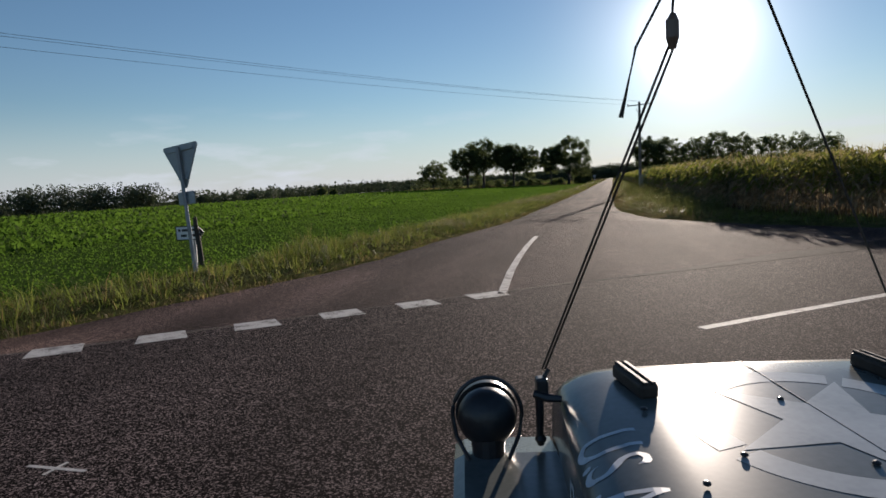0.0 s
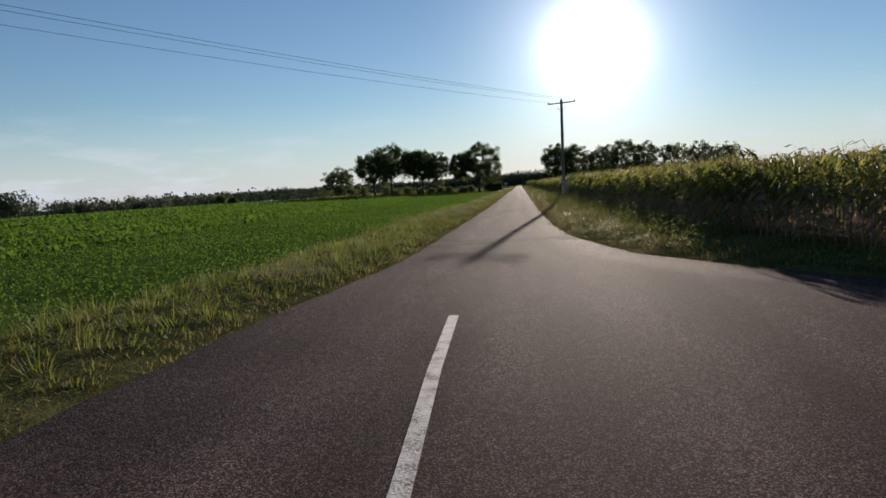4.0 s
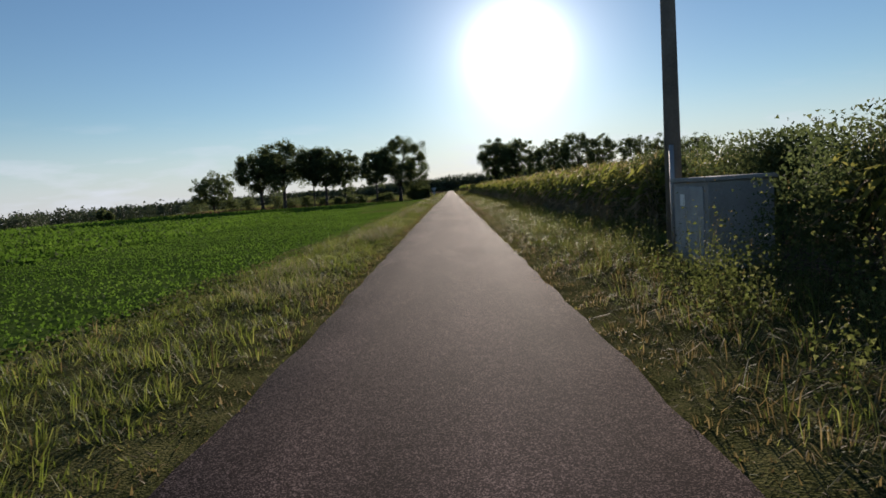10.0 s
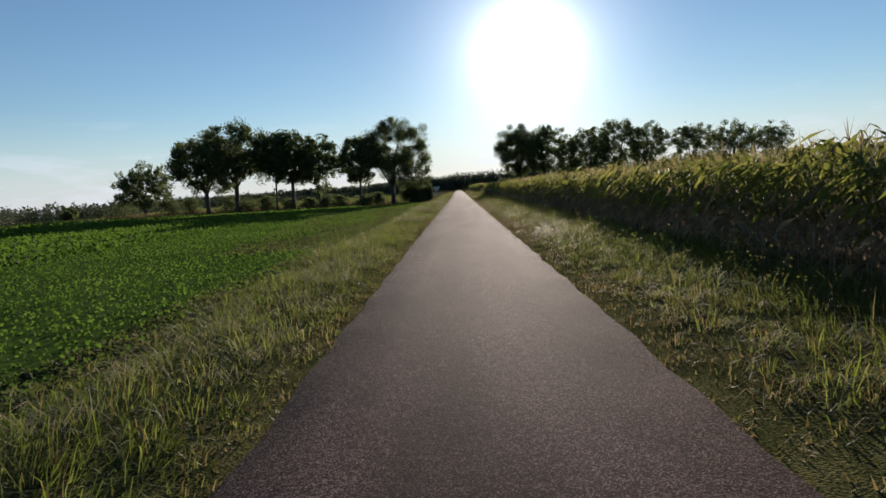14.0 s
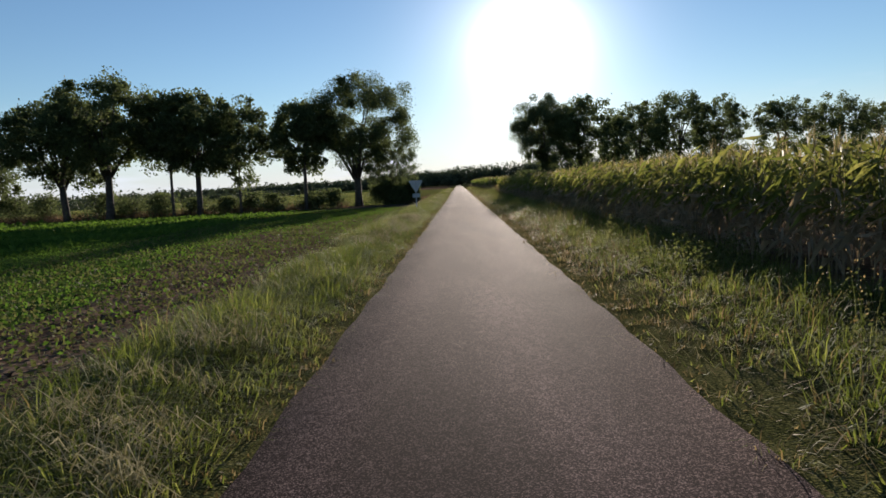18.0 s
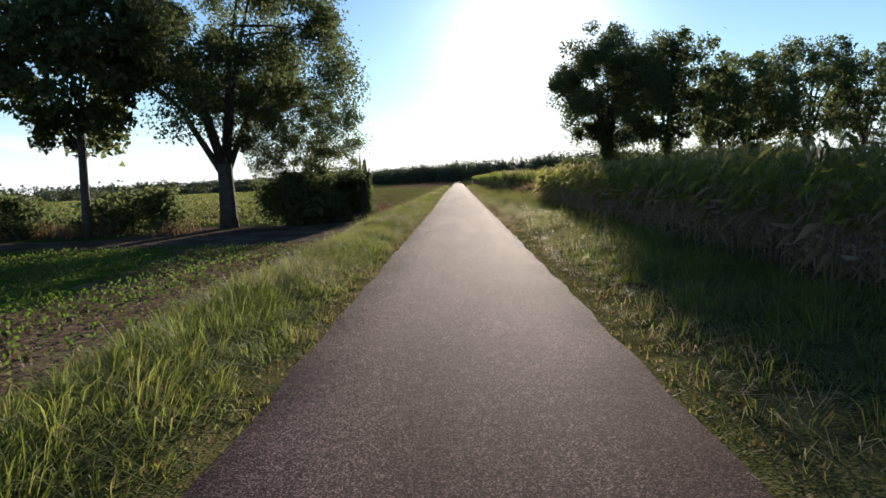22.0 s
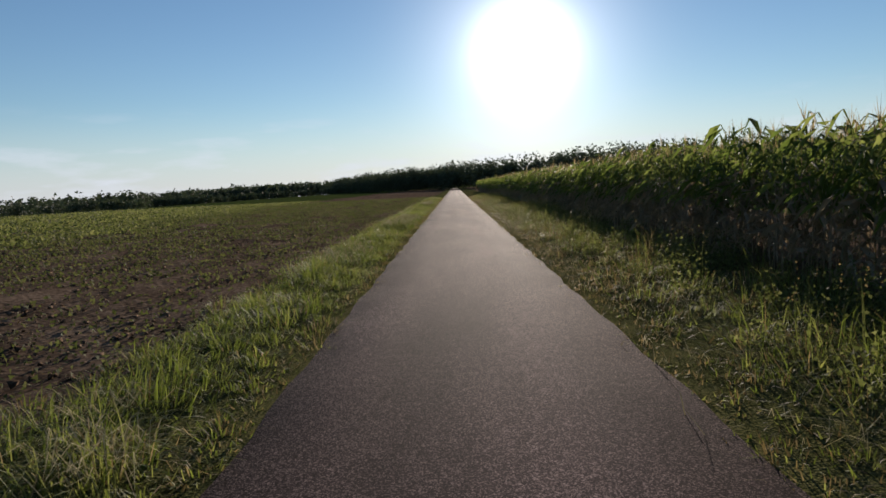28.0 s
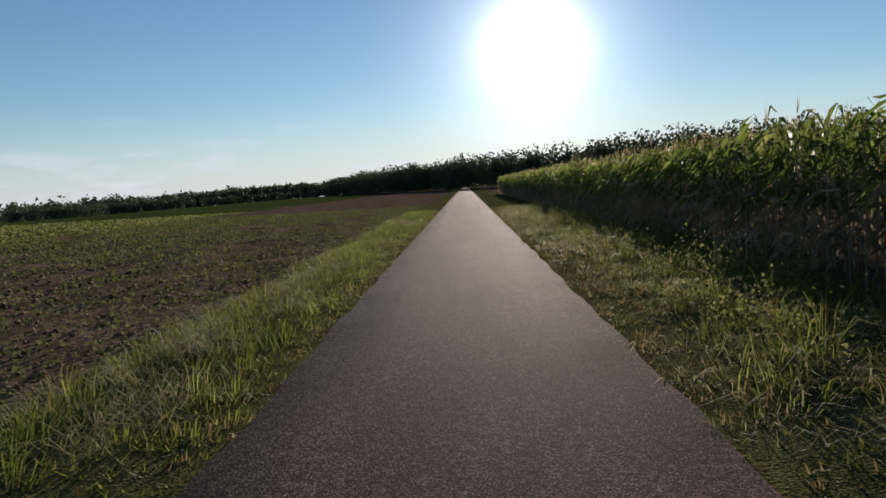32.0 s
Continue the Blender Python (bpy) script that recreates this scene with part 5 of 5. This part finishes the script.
# ---- road signs ----
def give_way(x, y, size, post_h, turn, lean, with_plate):
    e = thing("give_way_sign", "grey back of a triangular give-way sign on a metal post", "road sign", pose(x, y, float(ground_z(x, y)) - 0.06, 0, lean, turn), "give-way signs")
    w, hh, r = size / 2, size * 0.866, 0.05
    top, bot = post_h, post_h - hh
    bm = bmesh.new()
    outline = []
    for cx, cz, a0 in ((-w + r * 1.7, top - r, 90), (0, bot + 2 * r, 210), (w - r * 1.7, top - r, 330)):
        for k in range(6):
            a = radians(a0 + 120 * k / 5)
            outline.append((cx + r * math.cos(a), cz + r * math.sin(a)))
    f = [bm.verts.new((px, 0.03, pz)) for px, pz in outline]
    g = [bm.verts.new((px, 0.055, pz)) for px, pz in outline]
    m = len(outline)
    bm.faces.new(f), bm.faces.new(g[::-1])
    for k in range(m):
        bm.faces.new((f[k], g[k], g[(k + 1) % m], f[(k + 1) % m]))
    part("plate", bm, M_SIGNBACK, e, "grey sheet-metal sign back")
    part("rail", box((-w * 0.72, 0.0, top - 0.13), (w * 0.72, 0.03, top - 0.08), 0.004), M_SIGNBACK, e)
    part("rail", box((-w * 0.25, 0.0, bot + 0.22), (w * 0.25, 0.03, bot + 0.26), 0.004), M_SIGNBACK, e)
    part("post", box((-0.04, -0.04, 0), (0.04, 0.0, top - 0.04), 0.01), M_GALV, e, "galvanised box post")
    if with_plate:
        part("supplementary_plate", box((-0.24, 0.01, bot - 0.28), (0.24, 0.04, bot - 0.02), 0.02), M_SIGNBACK, e, "small grey panel below the triangle")
    return e


give_way(-6.32, 10.9, 1.06, 2.62, -14, -5, True)
give_way(-2.9, 171.9, 0.95, 1.95, 0, 0.5, True)

arrow = thing("direction_sign", "white arrow direction sign with faded lettering on posts", "road sign", pose(-8.1, 13.3, float(ground_z(-8.0, 13.3)) - 0.05, 0, 0, 14))
bm = bmesh.new()
ol = [(-0.42, 0.75), (0.12, 0.75), (0.27, 0.92), (0.12, 1.09), (-0.42, 1.09)]
f = [bm.verts.new((a, -0.03, b)) for a, b in ol]
g = [bm.verts.new((a, 0.0, b)) for a, b in ol]
bm.faces.new(f[::-1]), bm.faces.new(g)
for k in range(5):
    bm.faces.new((f[k], f[(k + 1) % 5], g[(k + 1) % 5], g[k]))
part("board", bm, M_SIGNWHITE, arrow, "white arrow-shaped board")
bm = bmesh.new()
for lo, hi in (((-0.42, 0.745), (0.12, 0.77)), ((-0.42, 1.07), (0.12, 1.095)), ((-0.425, 0.75), (-0.4, 1.09))):
    box((lo[0], -0.036, lo[1]), (hi[0], -0.031, hi[1]), bm=bm)
part("border", bm, M_BLACK, arrow, "black border")
bm = bmesh.new()
tipv = [bm.verts.new(v) for v in ((0.12, -0.034, 0.75), (0.27, -0.034, 0.92), (0.12, -0.034, 1.09), (0.18, -0.034, 0.92))]
bm.faces.new(tipv)
part("arrow_head", bm, M_BLACK, arrow, "black arrow tip")
for lo, hi in (((-0.36, 0.96), (-0.3, 1.02)), ((-0.27, 0.96), (0.06, 1.02)), ((-0.3, 0.83), (-0.16, 0.89)), ((-0.12, 0.83), (0.08, 0.89))):
    part("lettering", box((lo[0], -0.036, lo[1]), (hi[0], -0.031, hi[1])), M_BLACK, arrow, "dark unreadable lettering")
part("post", box((-0.03, 0.0, 0), (0.03, 0.05, 1.0), 0.006), M_GALV, arrow)
stake = thing("wooden_stake", "weathered wooden stake beside the direction sign", "stake", pose(-7.9, 13.25, float(ground_z(-7.9, 13.25)) - 0.05, 2, -3, 0))
part("stake", tube([(0, 0, 0), (0.01, 0, 0.7), (0.0, 0, 1.3)], [0.07, 0.065, 0.05], 7), M_BARK, stake)


# ---- the jeep, standing as the drive begins ----
def build_jeep():
    J = thing("jeep", "grey-green open military jeep with a white star on its hood", "jeep", pose(1.784, 0.003, 0.026, 0, 0, 13.3))
    HZ, SEAM = 1.0, 0.796
    # hood: a plate with rolled sides, widening from the grille back to the cowl
    def half_width(y):
        return float(np.interp(y, [0.62, 1.06, 1.39, 1.73], [0.615, 0.585, 0.555, 0.515]))

    def hood_z(x, y):
        edge = half_width(y) - abs(x - SEAM)
        return HZ + float(np.interp(edge, [0.0, 0.006, 0.025, 0.06, 0.11, 0.2, 0.5], [-0.085, -0.062, -0.04, -0.021, -0.007, 0.0, 0.003]))

    bm = bmesh.new()
    rows = []
    for y, dz in ((0.62, 0.0), (0.85, 0.0), (1.06, 0.0), (1.39, 0.0), (1.6, 0.0), (1.7, -0.001), (1.735, -0.006), (1.75, -0.02), (1.757, -0.05)):
        w = half_width(min(y, 1.73))
        row = [bm.verts.new((SEAM - w, y, HZ - 0.26))]
        for e in (0.0, 0.006, 0.025, 0.06, 0.11, 0.2, 0.35, w, 2 * w - 0.35, 2 * w - 0.2, 2 * w - 0.11, 2 * w - 0.06, 2 * w - 0.025, 2 * w - 0.006, 2 * w):
            x = SEAM - w + e
            row.append(bm.verts.new((x, y, hood_z(x, min(y, 1.73)) + dz)))
        row.append(bm.verts.new((SEAM + w, y, HZ - 0.26)))
        rows.append(row)
    for a, b in zip(rows, rows[1:]):
        for k in range(len(a) - 1):
            bm.faces.new((a[k], a[k + 1], b[k + 1], b[k]))
    hood = part("hood", bm, M_OLIVE, J, smooth=True)
    hood.matrix_local = Matrix.Translation((0.633, 1.0, HZ)) @ pose(0, 0, 0, 2.25, 1.33, 3.93) @ Matrix.Translation((-0.633, -1.0, -HZ))
    # star in a broken ring, painted on the hood
    def painted(name, bm, label, lift):
        bmesh.ops.subdivide_edges(bm, edges=bm.edges[:], cuts=7, use_grid_fill=True)
        for v in bm.verts:
            v.co.z = hood_z(v.co.x, v.co.y) + lift
        return part(name, bm, M_STAR, hood, label, smooth=True)

    cx, cy, R = SEAM, 1.31, 0.3207
    bm = bmesh.new()
    pts = []
    for k in range(10):
        a = radians(57.8) + k * math.pi / 5
        rr = R * 0.87 if k % 2 == 0 else R * 0.87 * 0.382
        pts.append(bm.verts.new((cx + rr * math.cos(a), cy + rr * math.sin(a), HZ)))
    mid = bm.verts.new((cx, cy, HZ))
    for k in range(10):
        bm.faces.new((mid, pts[k], pts[(k + 1) % 10]))
    painted("star", bm, "white painted five-pointed star", 0.0009)
    for k in range(5):
        bm = bmesh.new()
        a0 = radians(57.8) + k * 2 * math.pi / 5 + 0.06
        strip = []
        for s in range(13):
            a = a0 + (2 * math.pi / 5 - 0.12) * s / 12
            strip.append([bm.verts.new((cx + q * math.cos(a), cy + q * math.sin(a), HZ)) for q in (R * 0.78, R)])
        for p, q in zip(strip, strip[1:]):
            bm.faces.new((p[0], p[1], q[1], q[0]))
        painted("ring_segment", bm, "white painted ring segment", 0.0006)
    part("hinge_seam", tube([(SEAM, q, hood_z(SEAM, q) + 0.001) for q in (0.64, 1.0, 1.2, 1.4, 1.55, 1.73)], [0.0012] * 6, 6), M_BLACK, hood)
    for x, y in ((0.417, 1.415), (0.748, 1.443), (0.526, 1.18), (0.408, 1.081), (0.745, 1.128)):
        bm = bmesh.new()
        bmesh.ops.create_uvsphere(bm, u_segments=8, v_segments=5, radius=0.008, matrix=Matrix.Translation((x, y, HZ + 0.006)) @ Matrix.Diagonal((1, 1, 0.6, 1)))
        part("rivet", bm, M_BLACK, hood)
    for x, y in ((0.448, 1.57), (1.105, 1.595)):
        m = Matrix.Translation((x, y, HZ + 0.02)) @ Matrix.Rotation(radians(6), 4, "Z")
        bm = box((-0.024, -0.085, -0.022), (0.024, 0.085, 0.014), 0.008)
        box((-0.017, -0.085, 0.012), (-0.004, 0.085, 0.02), 0.003, bm)
        box((0.004, -0.085, 0.012), (0.017, 0.085, 0.02), 0.003, bm)
        bmesh.ops.transform(bm, matrix=m, verts=bm.verts)
        part("windshield_rest", bm, M_WOODBLOCK, hood, "dark grooved wooden rest block")
    # stencilled letters, wrapped over the rolled left edge of the hood
    def wrap(along, up):
        edge = [(0.0, -0.2), (0.0, -0.085), (0.006, -0.062), (0.025, -0.04), (0.06, -0.021), (0.11, -0.007), (0.4, 0.0)]
        left = SEAM - half_width(along)
        for (xa, za), (xb, zb) in zip(edge, edge[1:]):
            ln = math.hypot(xb - xa, zb - za)
            if up <= ln or xb > 0.3:
                f = up / ln
                return Vector((left + xa + (xb - xa) * f, along, HZ + za + (zb - za) * f)) + Vector((za - zb, 0, xb - xa)).normalized() * 0.0012
            up -= ln

    for ch, y0 in (("U", 1.35), (".", 1.262), ("S", 1.24), (".", 1.155), ("A", 1.13)):
        cu = bpy.data.curves.new("letter", "FONT")
        cu.body, cu.size = ch, 0.165
        tmp = bpy.data.objects.new("letter", cu)
        me = bpy.data.meshes.new_from_object(tmp)
        bpy.data.objects.remove(tmp)
        bm = bmesh.new()
        bm.from_mesh(me)
        for cut in (0.008, 0.016, 0.024, 0.032, 0.04, 0.05, 0.06, 0.07, 0.08, 0.09, 0.1, 0.11):
            bmesh.ops.bisect_plane(bm, geom=bm.verts[:] + bm.edges[:] + bm.faces[:], plane_co=(0, cut, 0), plane_no=(0, 1, 0))
        for v in bm.verts:
            v.co = wrap(y0 - v.co.x * 0.8, 0.142 + v.co.y * 1.25)
        part("letter", bm, M_STENCIL, hood, "white stencilled letter")
    for k in range(6):
        y0 = 1.36 - 0.075 * k
        bm = bmesh.new()
        for u0, v0, u1, v1 in ((0, 0, 0.012, 0.07), (0.038, 0, 0.05, 0.07), (0.014, 0.058, 0.036, 0.07)):
            bm.faces.new([bm.verts.new(wrap(y0 - uu, 0.005 + vv)) for uu, vv in ((u0, v0), (u1, v0), (u1, v1), (u0, v1))])
        part("stencil_bar", bm, M_STENCIL, hood, "white stencilled bars")
    # left and right fenders
    for sgn, nm in ((-1, "fender"), (1, "fender")):
        x0 = 0.22 if sgn < 0 else 1.3
        x1 = x0 + sgn * 0.27
        bm = bmesh.new()
        rows = []
        for y, z in ((0.75, 0.55), (0.95, 0.8), (1.12, 0.845), (1.6, 0.845), (1.76, 0.82), (1.84, 0.74)):
            sec = [(x0, z), (x0 + (x1 - x0) * 0.9, z), (x1, z - 0.015), (x1, z - 0.08), (x1 - sgn * 0.01, z - 0.08), (x0 + (x1 - x0) * 0.88, z - 0.012), (x0, z - 0.012)]
            rows.append([bm.verts.new((a, y, c)) for a, c in sec])
        for a, b in zip(rows, rows[1:]):
            for k in range(7):
                bm.faces.new((a[k], a[(k + 1) % 7], b[(k + 1) % 7], b[k]))
        bm.faces.new(rows[0]), bm.faces.new(rows[-1][::-1])
        bmesh.ops.recalc_face_normals(bm, faces=bm.faces[:])
        part(nm, bm, M_OLIVE, J)
        w = thing("wheel", "", "")
        w.parent = J
        w.matrix_local = pose((x0 + x1) / 2, 1.42, 0.37, 0, 90, 0)
        bm = bmesh.new()
        prof = [(0.22, -0.08), (0.33, -0.085), (0.37, -0.05), (0.375, 0.05), (0.33, 0.085), (0.22, 0.08)]
        ring = []
        for k in range(28):
            a = 2 * math.pi * k / 28
            ring.append([bm.verts.new((r * math.cos(a), r * math.sin(a), z)) for r, z in prof])
        for k in range(28):
            a, b = ring[k], ring[(k + 1) % 28]
            for q in range(6):
                bm.faces.new((a[q], b[q], b[(q + 1) % 6], a[(q + 1) % 6]))
        part("tyre", bm, M_RUBBER, w, smooth=True)
        bm = bmesh.new()
        bmesh.ops.create_cone(bm, cap_ends=True, segments=24, radius1=0.22, radius2=0.22, depth=0.06)
        part("rim", bm, M_OLIVE, w)
    # front: grille with upright bars, bumper
    bm = box((0.3, 1.7, 0.55), (1.22, 1.735, 0.95), 0.01)
    grille = part("grille", bm, M_OLIVE, J)
    for k in range(9):
        part("bar", box((0.47 + k * 0.07, 1.736, 0.6), (0.49 + k * 0.07, 1.76, 0.92), 0.004), M_OLIVE, grille)
    part("bumper", box((0.02, 1.9, 0.5), (1.5, 1.96, 0.64), 0.01), M_OLIVE, J)
    # low open tub behind the hood
    bm = bmesh.new()
    box((-0.02, -1.3, 0.45), (0.0, 0.4, 0.8), 0.004, bm)
    box((1.5, -1.3, 0.45), (1.52, 0.4, 0.8), 0.004, bm)
    box((0.0, -1.3, 0.45), (1.5, 0.62, 0.5), 0.0, bm)
    box((0.0, -1.32, 0.5), (1.5, -1.3, 0.8), 0.0, bm)
    box((0.2, 0.6, 0.5), (1.32, 0.64, 1.03), 0.01, bm)
    part("tub", bm, M_OLIVE, J)
    # blackout lamp with its guard hoop on the left fender
    L = Vector((0.041, 1.62, 0.938))
    bm = bmesh.new()
    bmesh.ops.create_uvsphere(bm, u_segments=40, v_segments=24, radius=0.078, matrix=Matrix.Translation(L) @ Matrix.Diagonal((1, 0.85, 1, 1)))
    lamp = part("blackout_lamp", bm, M_BLACK, J, "round black blackout driving lamp", smooth=True)
    bm = tube([L + Vector((0, 0.03, 0)), L + Vector((0, 0.095, 0))], [0.083, 0.08], 40)
    part("bezel", bm, M_BLACK, lamp, smooth=False)
    part("bracket", tube([(0.041, 1.6, 0.8), (0.041, 1.61, 0.885)], [0.04, 0.045], 16), M_BLACK, lamp)
    hoop = [(L.x - 0.05, 1.56, 0.845), (L.x - 0.082, 1.59, 0.9)]
    for k in range(25):
        a = math.pi - math.pi * k / 24
        hoop.append((L.x + 0.09 * math.cos(a), 1.6, L.z + 0.012 + 0.1 * math.sin(a)))
    hoop += [(L.x + 0.082, 1.59, 0.9), (L.x + 0.05, 1.56, 0.845)]
    part("guard", tube(hoop, [0.0055] * len(hoop), 8), M_BLACK, lamp, "black steel guard hoop")
    # hood catch
    bm = tube([(0.178, 1.62, 0.87), (0.18, 1.62, 0.93), (0.18, 1.62, 1.0)], [0.009, 0.011, 0.012], 10)
    tube([(0.18, 1.62, 0.855), (0.18, 1.62, 0.872), (0.18, 1.62, 0.885)], [0.008, 0.016, 0.008], 10, bm)
    box((0.172, 1.615, 0.985), (0.205, 1.655, 1.035), 0.007, bm)
    tube([(0.165, 1.62, 0.995), (0.2, 1.61, 0.985), (0.235, 1.6, 0.985)], [0.01, 0.012, 0.009], 8, bm)
    tube([(0.195, 1.64, 1.03), (0.21, 1.65, 1.05)], [0.006, 0.006], 8, bm)
    part("hood_catch", bm, M_BLACK, J)
    # antenna stays: cords from the hood edge up to the windshield top
    d0 = Vector((0, 0, 1.554))
    a = Vector((0.195, 1.66, 1.05))
    top1 = d0 + Vector((0.33, 1.0, 0.211)) * 0.72
    part("stay_cord", tube([a, top1 + Vector((-0.003, 0, -0.012))], [0.003, 0.0016], 5), M_CORD, J)
    part("stay_cord", tube([a + Vector((0.008, 0, 0)), top1 + Vector((0.003, 0, -0.012))], [0.003, 0.0016], 5), M_CORD, J)
    part("stay_insulator", tube([top1 + Vector((0, 0, -0.018)), top1 + Vector((0, 0, -0.006)), top1 + Vector((0, 0, 0.012)), top1 + Vector((0.001, 0, 0.02))], [0.004, 0.0075, 0.0075, 0.003], 8), M_CERAMIC, J, "small brown egg insulator")
    top2 = d0 + Vector((0.335, 1.0, 0.30)) * 0.69
    part("stay_cord", tube([top1 + Vector((0, 0, 0.018)), top2], [0.0016, 0.0016], 5), M_CORD, J)
    e0 = d0 + Vector((0.25, 1.0, 0.087)) * 0.72
    part("loose_cord", tube([e0, e0.lerp(top2, 0.5) + Vector((-0.012, 0, 0)), top2], [0.0028, 0.0016, 0.0016], 5), M_CORD, J)
    b0 = d0 + Vector((0.465, 1.0, 0.27)) * 0.72
    b1 = d0 + Vector((0.657, 1.0, -0.202)) * 1.15
    b2 = Vector((1.31, 1.66, 1.03))
    part("stay_cord", tube([b0, b1, b2], [0.0016, 0.0018, 0.0025], 5), M_CORD, J)


build_jeep()
